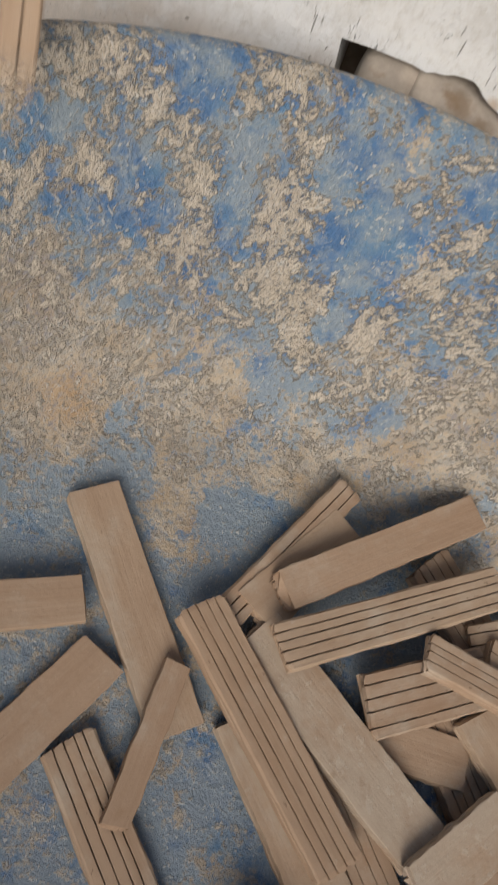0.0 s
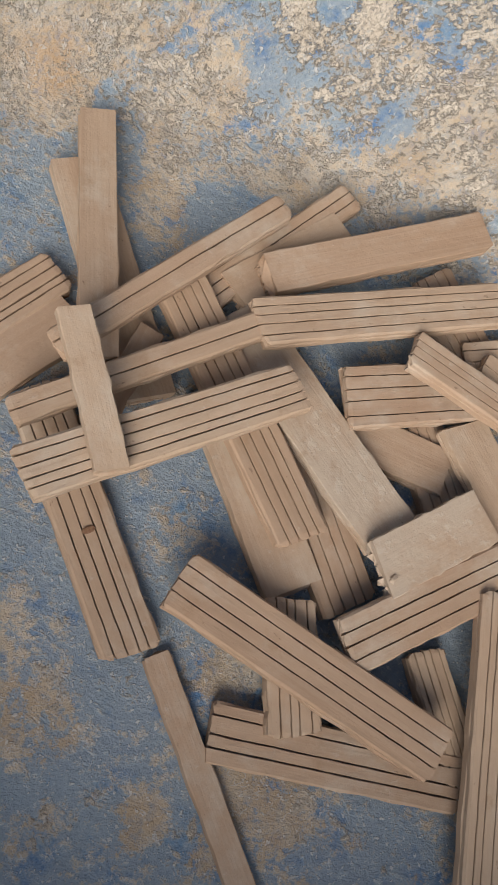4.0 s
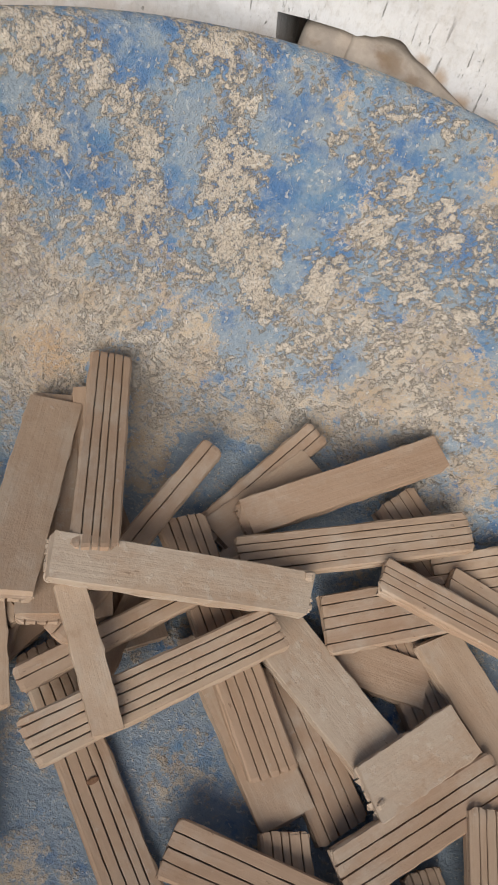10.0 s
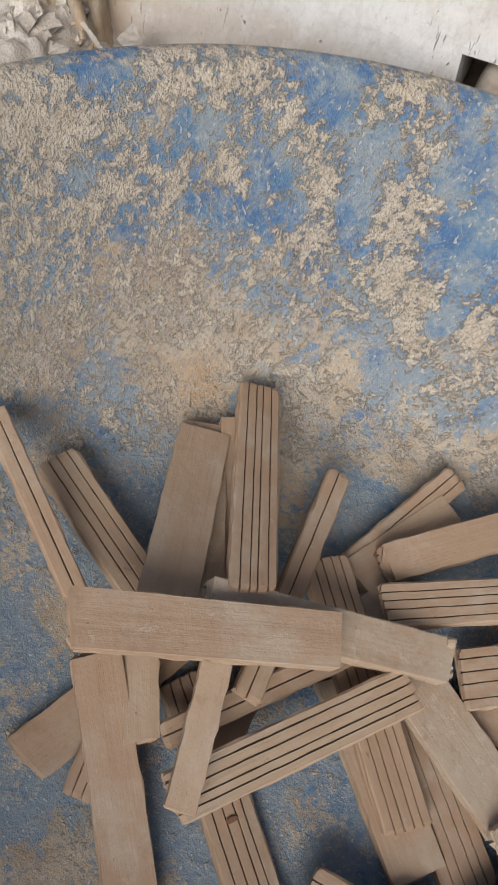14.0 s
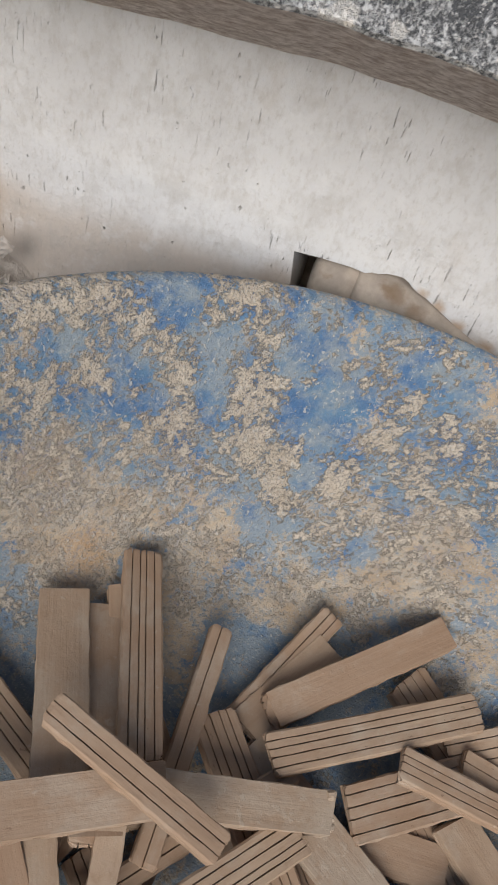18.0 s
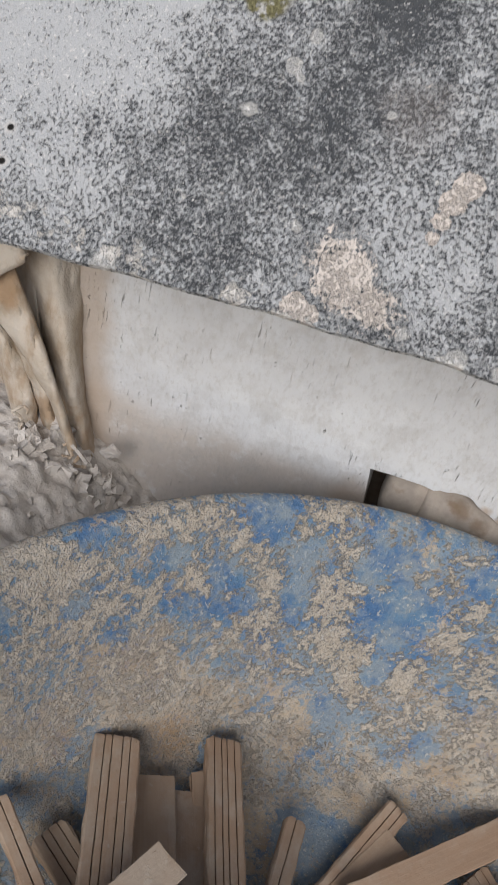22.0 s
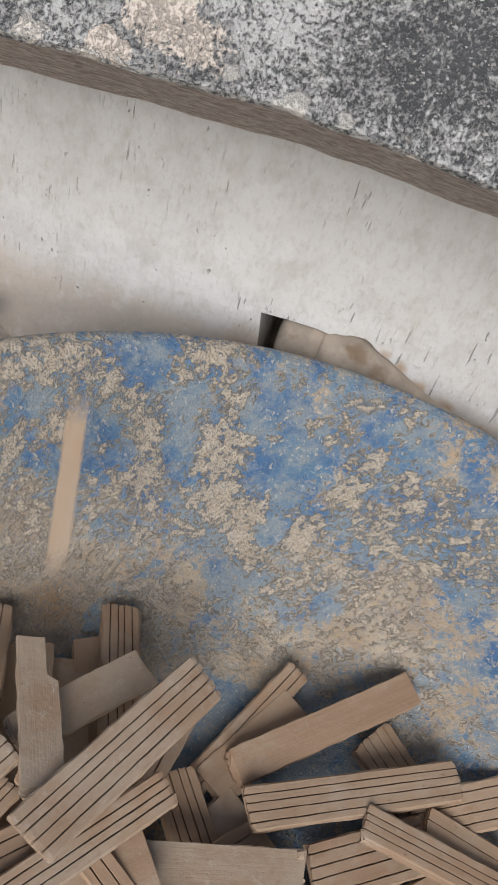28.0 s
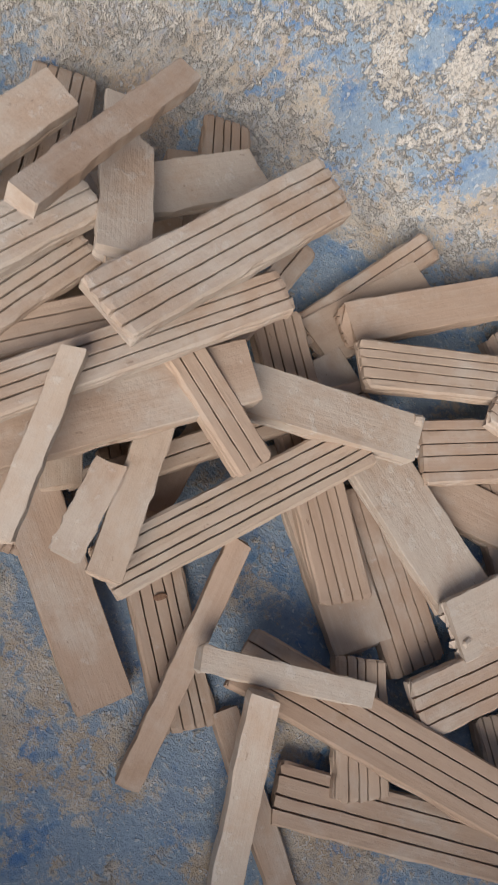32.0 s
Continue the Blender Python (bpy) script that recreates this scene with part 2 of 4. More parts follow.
def plaster():
    m = Mat("white_plaster", 0.92)
    blotch, fine = m.noise(3.5, 5), m.noise(40, 6, 0.65)
    col = m.mix(m.step(blotch, 0.3, 0.7), (0.54, 0.55, 0.565), (0.64, 0.662, 0.685))
    col = m.mix(m.math("MULTIPLY", m.step(m.noise(14, 5, 0.6, (1, 1, 0.35)), 0.58, 0.72), 0.35), col, (0.5, 0.46, 0.42))
    sep = m.t.nodes.new("ShaderNodeSeparateXYZ")
    m.put(m.co, sep.inputs[0])
    # brown along the foot of the wall: a stain with shade painted into it
    foot = m.math("MULTIPLY", m.step(m.math("ADD", sep.outputs[2], m.math("MULTIPLY", m.noise(9, 3), 0.06)), 0.475, 0.425), 0.4)
    col = m.mix(foot, col, (0.42, 0.30, 0.19))
    col = m.mix(m.math("MULTIPLY", m.step(m.noise(34, 6, 0.7, (1, 1, 0.7)), 0.45, 0.66), 0.42), col, (0.44, 0.435, 0.425))
    col = m.mix(m.math("MULTIPLY", m.step(m.noise(150, 5, 0.7, (1, 1, 0.5)), 0.48, 0.68), 0.35), col, (0.40, 0.385, 0.365))
    col = m.mix(m.math("MULTIPLY", m.step(m.noise(22, 6, 0.7, shift=(9, 0, 3)), 0.52, 0.70), 0.5), col, (0.68, 0.70, 0.72))
    pits = m.math("MULTIPLY", m.step(m.noise(150, 4, 0.55, (1, 1, 0.6)), 0.655, 0.76), m.step(m.noise(8, 3, shift=(2, 0, 0)), 0.42, 0.58))
    scr = m.step(m.noise(260, 4, 0.6, (1, 1, 0.12), (0.3, 0, 0)), 0.615, 0.70)
    dents = m.math("MAXIMUM", pits, m.math("MULTIPLY", m.math("MULTIPLY", scr, 0.7), m.step(m.math("MULTIPLY_ADD", sep.outputs[0], 0.15, m.noise(5, 2, shift=(7, 0, 0))), 0.44, 0.58)))
    col = m.mix(m.math("MULTIPLY", dents, 0.48), col, (0.30, 0.275, 0.25))
    # rusty stain along the broken lip of the recess; last spot: the browned foot beside it
    rag = m.ragged(0.02, 40)
    for x, z, r, k in ((0.15, 0.458, 0.012, 0.6), (0.172, 0.447, 0.013, 0.7), (0.20, 0.434, 0.014, 0.7), (0.24, 0.416, 0.016, 0.7), (0.29, 0.397, 0.018, 0.7), (0.0, 0.40, 0.05, 0.4)):
        col = m.mix(m.math("MULTIPLY", m.spot(x, 0.70, z, r * 0.2, r, rag), k), col, (0.36, 0.235, 0.13))
    # brown on the plaster behind the cloth, fading out just past its edge
    brown_edge = m.math("ADD", m.math("ADD", sep.outputs[0], m.math("MULTIPLY", m.noise(20, 4), 0.03)), m.math("MULTIPLY", sep.outputs[2], 0.09))
    col = m.mix(m.math("MULTIPLY", m.step(brown_edge, -0.275, -0.312), 0.65), col, (0.38, 0.29, 0.21))
    m.height(m.math("SUBTRACT", m.math("ADD", m.math("MULTIPLY", fine, 0.8), m.math("MULTIPLY", m.noise(13, 5), 1.8)), m.math("MULTIPLY", dents, 1.0)), 0.9, 0.004)
    return m.done(col)


def stone():
    m = Mat("spattered_grey_stone", 0.85)
    speck, fine, big = m.noise(390, 5, 0.68, (1, 0.75, 0.75)), m.noise(900, 2), m.noise(7, 5, 0.6)
    rag, frayed = m.ragged(0.09, 16), m.ragged(0.011, 90)
    mid = m.noise(70, 6, 0.68)
    # more lime to one side, dark rain streaks down the middle
    cover = m.math("ADD", m.math("ADD", m.math("MULTIPLY", speck, 0.95), m.math("MULTIPLY", mid, 0.36)), m.math("MULTIPLY", m.math("SUBTRACT", big, 0.5), 0.30))
    for x, y, z, r0, r1, k in LIME:
        cover = m.math("ADD", cover, m.math("MULTIPLY", m.spot(x, y, z, r0, r1, rag), k))
    lime = m.step(cover, 0.515, 0.735)
    col = m.mix(mid, (0.034, 0.038, 0.043), (0.145, 0.153, 0.16))
    col = m.mix(m.math("MULTIPLY", lime, 0.93), col, m.mix(fine, (0.45, 0.465, 0.475), (0.66, 0.67, 0.67)))
    col = m.mix(m.math("MULTIPLY", m.step(m.noise(330, 3, 0.5, shift=(2, 2, 2)), 0.61, 0.67), 0.75), col, (0.74, 0.73, 0.71))
    m.b.inputs["Specular IOR Level"].default_value = 0.2
    # beige mortar splashes, broken up by dark pores
    splash = m.math("ADD", m.math("MULTIPLY", m.noise(105, 5, 0.7), 0.42), m.math("MULTIPLY", speck, 0.42))
    for x, y, z, r0, r1, k in SPLASHES:
        splash = m.math("ADD", splash, m.math("MULTIPLY", m.spot(x, y, z, r0, r1, frayed), k))
    col = m.mix(m.step(splash, 0.515, 0.585), col, m.mix(mid, (0.69, 0.615, 0.55), (0.80, 0.73, 0.66)))
    # a brownish smear beside the streak
    col = m.mix(m.math("MULTIPLY", m.spot(-0.073, 0.543, 0.907, 0.01, 0.045, rag), 0.35), col, (0.30, 0.26, 0.235))
    # a patch of moss in a pale ring, and drops of white lime
    col = m.mix(m.spot(-0.212, 0.588, 0.945, 0.016, 0.026, frayed), col, (0.60, 0.585, 0.55))
    moss = m.math("MULTIPLY", m.spot(-0.212, 0.580, 0.939, 0.014, 0.020, frayed), m.step(m.noise(120, 3), 0.36, 0.52))
    col = m.mix(moss, col, (0.27, 0.25, 0.13))
    drops = m.step(m.noise(38, 1, 0.4, shift=(0.37, 0, 0)), 0.77, 0.785)
    for x, y, z, r in ((-0.165, 0.568, 0.928, 0.008), (-0.191, 0.513, 0.881, 0.009), (-0.126, 0.457, 0.833, 0.007), (-0.128, 0.451, 0.828, 0.004), (-0.244, 0.402, 0.784, 0.013), (0.011, 0.417, 0.797, 0.012), (0.003, 0.414, 0.795, 0.008), (0.041, 0.417, 0.798, 0.007), (-0.029, 0.421, 0.801, 0.007)):
        drops = m.math("MAXIMUM", drops, m.spot(x, y, z, r * 0.55, r * 0.85, frayed))
    col = m.mix(drops, col, (0.72, 0.71, 0.68))
    # two small holes: pale rims, and dark insides painted on as flat colour
    for x, y, z in ((-0.3512, 0.457, 0.8323), (-0.346, 0.4366, 0.8145)):
        col = m.mix(m.spot(x, y, z, 0.004, 0.0075), col, (0.62, 0.61, 0.59))
        col = m.mix(m.spot(x, y, z, 0.0030, 0.0042), col, (0.02, 0.018, 0.016))
    edge = m.t.nodes.new("ShaderNodeSeparateXYZ")
    m.put(m.co, edge.inputs[0])
    along = m.math("ADD", edge.outputs[2], m.math("MULTIPLY", m.noise(70, 4), 0.012))
    crust = m.math("MULTIPLY", m.step(along, 0.806, 0.800), m.step(m.noise(46, 5, 0.6, shift=(0.1, 0, 0)), 0.56, 0.60))
    col = m.mix(crust, col, (0.76, 0.73, 0.68))
    m.height(m.math("ADD", m.math("ADD", lime, m.math("MULTIPLY", speck, 0.8)), m.math("ADD", m.math("MULTIPLY", m.math("MAXIMUM", crust, drops), 1.2), m.math("MULTIPLY", m.step(splash, 0.50, 0.56), 0.5))), 0.85, 0.002)
    return m.done(col)


# places of the chute: x, y, z, inner and outer radius, weight of the lime (+) or of the bare dark stone (-)
LIME = ((-0.42, 0.60, 0.955, 0.05, 0.26, 0.085), (-0.36, 0.47, 0.845, 0.03, 0.16, 0.10), (-0.285, 0.58, 0.939, 0.02, 0.055, 0.06), (-0.304, 0.519, 0.886, 0.02, 0.08, 0.05), (-0.114, 0.623, 0.976, 0.012, 0.055, -0.075), (-0.114, 0.582, 0.941, 0.012, 0.05, -0.07), (-0.122, 0.542, 0.906, 0.010, 0.045, -0.055), (-0.139, 0.511, 0.879, 0.01, 0.045, -0.055), (-0.19, 0.46, 0.835, 0.02, 0.09, -0.02), (0.009, 0.560, 0.922, 0.01, 0.06, 0.06), (0.047, 0.551, 0.914, 0.01, 0.045, -0.05), (0.064, 0.467, 0.841, 0.02, 0.07, -0.04), (-0.02, 0.45, 0.827, 0.01, 0.04, 0.05), (-0.03, 0.62, 0.97, 0.02, 0.06, 0.04), (-0.293, 0.601, 0.957, 0.014, 0.026, 0.16), (-0.277, 0.575, 0.935, 0.014, 0.028, 0.14))
SPLASHES = ((-0.090, 0.447, 0.824, 0.010, 0.040, 0.16), (-0.072, 0.432, 0.810, 0.010, 0.038, 0.13), (-0.044, 0.425, 0.805, 0.008, 0.030, 0.11), (-0.004, 0.708, 1.051, 0.012, 0.05, 0.15), (-0.022, 0.717, 1.058, 0.01, 0.035, 0.15), (-0.079, 0.663, 1.012, 0.008, 0.022, 0.14), (-0.158, 0.7, 1.044, 0.01, 0.03, 0.15), (0.0, 0.57, 0.93, 0.008, 0.035, 0.08), (0.009, 0.560, 0.922, 0.008, 0.035, 0.09), (-0.022, 0.511, 0.878, 0.008, 0.013, 0.40), (-0.028, 0.499, 0.868, 0.007, 0.012, 0.40), (-0.031, 0.487, 0.857, 0.004, 0.009, 0.40), (-0.033, 0.476, 0.848, 0.003, 0.006, 0.40), (-0.106, 0.415, 0.796, 0.008, 0.012, 0.40), (-0.094, 0.413, 0.794, 0.005, 0.009, 0.35), (-0.075, 0.548, 0.910, 0.01, 0.04, 0.05))


def wood():
    m = Mat("dusty_pale_pine", 0.88)
    m.b.inputs["Specular IOR Level"].default_value = 0.25
    info = m.t.nodes.new("ShaderNodeObjectInfo")
    add = m.t.nodes.new("ShaderNodeVectorMath")
    m.put(m.co, add.inputs[0])
    sc = m.t.nodes.new("ShaderNodeVectorMath")
    sc.operation = "SCALE"
    sc.inputs[0].default_value = (3.1, 7.3, 5.7)
    tint = m.t.nodes.new("ShaderNodeSeparateColor")
    m.put(info.outputs["Color"], tint.inputs[0])
    m.put(tint.outputs[0], sc.inputs["Scale"])
    m.put(sc.outputs[0], add.inputs[1])
    co = add.outputs[0]
    grain = m.noise(48, 5, 0.6, (0.07, 1, 1), co=co, warp=0.5)
    fibre = m.noise(380, 3, 0.6, (0.04, 1, 1), co=co)
    dust, cloud = m.noise(20, 6, 0.68, (0.7, 1, 1), co=co), m.noise(9, 4, 0.6, (0.6, 1, 1), co=co)
    tone = m.mix(tint.outputs[1], (0.395, 0.272, 0.188), (0.455, 0.345, 0.250))
    tone = m.mix(m.math("MULTIPLY", m.step(cloud, 0.38, 0.66), 0.5), tone, (0.345, 0.238, 0.165))
    col = m.mix(m.math("MULTIPLY", m.step(grain, 0.44, 0.66), 0.26), tone, (0.27, 0.162, 0.098))
    col = m.mix(m.math("MULTIPLY", m.step(fibre, 0.45, 0.7), 0.13), col, (0.50, 0.40, 0.30))
    # cement dust, heavier on some
    second = tint.outputs[2]
    grey = m.math("MULTIPLY", m.step(m.math("ADD", dust, m.math("MULTIPLY", second, 0.20)), 0.50, 0.78), 0.66)
    col = m.mix(grey, col, m.mix(m.noise(130, 5, 0.7, co=co), (0.42, 0.352, 0.278), (0.53, 0.46, 0.38)))
    caked = m.math("MULTIPLY", m.step(m.math("ADD", m.noise(75, 5, 0.65, co=co), m.math("MULTIPLY", second, 0.10)), 0.655, 0.76), 0.30)
    col = m.mix(caked, col, (0.56, 0.51, 0.44))
    # brown smudges and small dark nicks
    col = m.mix(m.math("MULTIPLY", m.step(m.noise(26, 6, 0.7, co=co), 0.57, 0.72), 0.42), col, (0.29, 0.18, 0.105))
    col = m.mix(m.math("MULTIPLY", m.step(m.noise(150, 3, 0.6, (0.5, 1, 1), co=co), 0.69, 0.75), 0.55), col, (0.16, 0.10, 0.065))
    m.height(m.math("ADD", m.math("ADD", m.math("MULTIPLY", fibre, 0.35), m.math("MULTIPLY", caked, 0.5)), m.math("ADD", m.math("MULTIPLY", grain, 0.4), m.math("MULTIPLY", m.noise(60, 6, 0.7, co=co), 1.1))), 0.6, 0.0018)
    return m.done(col)


def gritty(name, a, b, scale, relief=0.004, rough=0.92):
    m = Mat(name, rough)
    n, f = m.noise(scale, 6, 0.65), m.noise(scale * 9, 4, 0.6)
    col = m.mix(m.step(n, 0.3, 0.7), a, b)
    m.height(m.math("ADD", n, m.math("MULTIPLY", f, 0.5)), 0.6, relief)
    return m.done(col)


def caked_cloth():
    m = Mat("cement_caked_cloth", 0.93)
    col = m.mix(m.step(m.noise(14, 5, 0.6), 0.35, 0.65), (0.40, 0.335, 0.26), (0.56, 0.51, 0.445))
    col = m.mix(m.math("MULTIPLY", m.step(m.noise(20, 5, 0.65, (1, 1, 0.4), (3, 0, 1)), 0.44, 0.64), 0.7), col, (0.33, 0.225, 0.135))
    rag = m.ragged(0.06, 25)
    for x, y, z, r in ((-0.325, 0.67, 0.36, 0.045), (-0.37, 0.65, 0.39, 0.03), (-0.40, 0.64, 0.40, 0.03), (-0.345, 0.67, 0.44, 0.03), (-0.45, 0.63, 0.57, 0.03)):
        col = m.mix(m.math("MULTIPLY", m.spot(x, y, z, r * 0.3, r, rag), 0.75), col, (0.34, 0.23, 0.14))
    m.height(m.math("ADD", m.noise(45, 5, 0.6, (1, 1, 0.4)), m.math("MULTIPLY", m.noise(260, 4), 0.4)), 0.8, 0.004)
    return m.done(col)


def pipe_dust_and_brown():
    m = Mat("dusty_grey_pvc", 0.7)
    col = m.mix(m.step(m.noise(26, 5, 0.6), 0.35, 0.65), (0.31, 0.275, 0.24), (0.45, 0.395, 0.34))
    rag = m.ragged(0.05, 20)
    # browner patches along the pipe's lower half
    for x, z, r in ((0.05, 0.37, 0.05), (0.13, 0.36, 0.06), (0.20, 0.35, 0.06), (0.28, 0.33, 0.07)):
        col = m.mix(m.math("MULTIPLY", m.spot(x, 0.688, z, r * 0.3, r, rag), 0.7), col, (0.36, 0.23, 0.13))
    # darker brown patches near its top, below the lip of the recess
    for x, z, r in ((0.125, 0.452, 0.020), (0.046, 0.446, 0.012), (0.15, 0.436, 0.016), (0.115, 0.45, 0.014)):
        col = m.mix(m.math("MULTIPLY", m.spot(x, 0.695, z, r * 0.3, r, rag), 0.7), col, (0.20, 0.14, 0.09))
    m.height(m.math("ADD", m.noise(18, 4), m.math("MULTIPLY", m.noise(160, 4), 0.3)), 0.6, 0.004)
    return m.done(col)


TUB = tub_plastic()
PLASTER = plaster()
STONE = stone()
CONCRETE = gritty("brown_cement_render", (0.20, 0.155, 0.12), (0.34, 0.28, 0.23), 30)
SOFFIT = gritty("grey_brown_soffit_render", (0.36, 0.29, 0.25), (0.74, 0.68, 0.63), 110, 0.02)
SAND = gritty("grey_mortar_rubble", (0.42, 0.385, 0.35), (0.66, 0.63, 0.595), 30, 0.006)
PVC = pipe_dust_and_brown()
SACK = caked_cloth()
WOOD = wood()
KNOT = gritty("dark_knot", (0.12, 0.06, 0.03), (0.22, 0.12, 0.07), 300, 0.0005)


# ---- mesh helpers ----
def mesh_object(name, verts, faces, material, parent=None, label="", smooth=False):
    me = bpy.data.meshes.new(name)
    me.from_pydata([tuple(v) for v in verts], [], faces)
    me.materials.append(material)
    bm = bmesh.new()
    bm.from_mesh(me)
    bmesh.ops.recalc_face_normals(bm, faces=bm.faces)
    for f in bm.faces:
        f.smooth = smooth
    bm.to_mesh(me)
    bm.free()
    ob = new(name, me)
    ob.parent = parent
    if label:
        ob["label"] = label
    return ob


def box(x0, x1, y0, y1, z0, z1):
    v = [(x, y, z) for x in (x0, x1) for y in (y0, y1) for z in (z0, z1)]
    return v, [(0, 1, 3, 2), (4, 6, 7, 5), (0, 4, 5, 1), (2, 3, 7, 6), (0, 2, 6, 4), (1, 5, 7, 3)]


def lathe(profile, n=160):
    """Verts and faces of a profile of (r, z) turned round the z axis."""
    k = len(profile)
    v = [(r * math.cos(a), r * math.sin(a), z) for a in (2 * math.pi * i / n for i in range(n)) for r, z in profile]
    f = [(i * k + j, ((i + 1) % n) * k + j, ((i + 1) % n) * k + j + 1, i * k + j + 1) for i in range(n) for j in range(k - 1)]
    return v, f


# ---- the tub ----
TUB_C, TUB_N = Vector((0.1986, 0.0769, EYE - 0.3983)), Vector((0.1153, -0.0969, 1.0)).normalized()
TUB_POSE = Matrix.Translation(TUB_C) @ Vector((0, 0, 1)).rotation_difference(TUB_N).to_matrix().to_4x4()
tub = tagged(new("round_tub"), "large round blue plastic mixing tub crusted with dry mortar", "tub")
tub.matrix_world = TUB_POSE
inside = [(0.0, -0.31), (0.2, -0.31), (0.33, -0.309), (0.385, -0.303), (0.415, -0.29), (0.432, -0.27), (0.45, -0.235), (0.478, -0.18), (0.505, -0.115), (0.525, -0.07), (0.541, -0.034), (0.551, -0.014), (0.557, -0.0055), (0.562, -0.0022), (0.567, -0.0008), (0.5700, -0.0006)]
v, f = lathe(inside, 200)
mesh_object("body", v, f, TUB, tub, smooth=True)
v, f = lathe([(0.566, -0.006), (0.545, -0.045), (0.50, -0.14), (0.47, -0.215), (0.445, -0.28), (0.42, -0.312), (0.385, -0.322), (0.0, -0.323)])
mesh_object("outer_shell", v, f, TUB, tub, smooth=True)
lip = [(0.5695, -0.0006), (0.5725, -0.0009), (0.5755, -0.0022), (0.5785, -0.0055), (0.581, -0.012), (0.582, -0.030), (0.577, -0.030), (0.575, -0.016), (0.567, -0.008)]
v, f = lathe(lip, 200)
mesh_object("rim", v, f, TUB, tub, smooth=True)

# ---- the setting ----
v, f = box(-6, 6, -5, 6, -0.3, 0.0)
tagged(mesh_object("ground", v, f, SAND), "dusty grey ground of sand and dry mortar", "ground", kind="structure")
WALL_Y, HOLE_X = 0.70, 0.005
# the wall: one outline with the pipe recess cut out of its foot
line = [(-2.6, -0.02), (HOLE_X + 0.012, -0.02), (HOLE_X + 0.010, 0.39), (HOLE_X + 0.004, 0.43), (HOLE_X, 0.456), (0.03, 0.4585), (0.07, 0.4605), (0.085, 0.459), (0.092, 0.4625), (0.10, 0.4635), (0.108, 0.4672), (0.118, 0.4688), (0.126, 0.4690), (0.132, 0.4665), (0.139, 0.4612), (0.147, 0.4570), (0.158, 0.4535), (0.172, 0.446), (0.20, 0.432), (0.25, 0.411), (0.33, 0.382), (0.6, 0.31), (2.6, 0.30), (2.6, 0.74), (HOLE_X, 0.74), (-2.6, 0.74)]
k = len(line)
v = [(x, WALL_Y, z) for x, z in line] + [(x, WALL_Y + 0.16, z) for x, z in line]
front = [(0, 1, 2, 3, 4, k - 2, k - 1)] + [(i, i + 1, k - 2) for i in range(4, k - 3)]
f = front + [tuple(k + i for i in q) for q in front] + [(i, (i + 1) % k, k + (i + 1) % k, k + i) for i in range(k)]
tagged(mesh_object("wall_north", v, f, PLASTER), "white plastered wall, pitted, its foot brown with stain and painted shade", "wall", kind="structure")
v, f = box(-2.6, 2.6, WALL_Y + 0.165, WALL_Y + 0.4, -0.02, 0.74)
tagged(mesh_object("wall_back", v, f, CONCRETE), "rough brown cement wall behind the recess", "wall", kind="structure")
# an unseen plain wall, added to dim one side, its top cut to the chute
line = [(-0.7, 0.0), (0.695, 0.0), (0.695, 0.66), (0.38, 0.66), (0.38, 1.3), (-0.7, 1.3)]
v = [(x, y, z) for x in (1.05, 1.2) for y, z in line]
f = [(0, 1, 2, 3), (0, 3, 4, 5), (6, 7, 8, 9), (6, 9, 10, 11)] + [(i, (i + 1) % 6, 6 + (i + 1) % 6, 6 + i) for i in range(6)]
tagged(mesh_object("wall_east", v, f, CONCRETE), "unseen plain brown wall added beside the tub to dim that side", "wall", kind="structure")
# an unseen block, added to keep light off that end of the wall
v, f = box(0.77, 1.045, 0.30, 0.695, 0.0, 0.66)
tagged(mesh_object("wall_pier", v, f, CONCRETE), "unseen brown block added under the chute to dim the wall", "wall", kind="structure")


def grid(nx, ny, at):
    """Verts and faces of a sheet: at(u, v) gives the place, u and v from 0 to 1."""
    vs = [at(i / nx, j / ny) for i in range(nx + 1) for j in range(ny + 1)]
    return vs, [(i * (ny + 1) + j, (i + 1) * (ny + 1) + j, (i + 1) * (ny + 1) + j + 1, i * (ny + 1) + j + 1) for i in range(nx) for j in range(ny)]


# the sloped stone chute: its cross-section in y and z, with an uneven lip, and a level shelf at its top
ED_Y, ED_Z, SL = 0.413, EYE - 0.006, radians(41)


SHELF_Y, SHELF_Z = ED_Y + 1.1 * math.cos(SL), ED_Z + 1.1 * math.sin(SL)


def ledge_edge(x):
    w = noise.noise((x * 9, 0.3, 0)) * 0.004 + noise.noise((x * 40, 1.3, 0)) * 0.0025
    return ED_Y + 0.06 * min(0, x + 0.02) + w, ED_Z + 0.06 * min(0, x + 0.02) + w * 0.3


def ledge_at(u, s):
    x = -0.52 + 3.12 * u
    y0, z0 = ledge_edge(x)
    path = ((SHELF_Y + 1.2, SHELF_Z), (SHELF_Y, SHELF_Z), (y0 + 0.30, z0 + 0.30 * math.tan(SL)), (y0 + 0.006, z0 + 0.005), (y0, z0), (y0 + 0.003, z0 - 0.004), (y0 + 0.158, z0 - 0.086), (y0 + 0.30, z0 - 0.086), (y0 + 2.0, z0 - 0.086))
    y, z = path[min(7, round(s * 7))]
    return (x, y, z)


v, f = grid(420, 7, ledge_at)
f += [tuple(range(8)), tuple(420 * 8 + j for j in range(8))]
ledge = mesh_object("stone_chute", v, f, STONE)
ledge.data.materials.append(SOFFIT)
for q in ledge.data.polygons:
    q.material_index = 1 if q.index % 7 >= 5 else 0
tagged(ledge, "sloping grey stone chute spattered with lime and mortar", "chute", kind="structure")

# rubble heaped between the tub and the wall


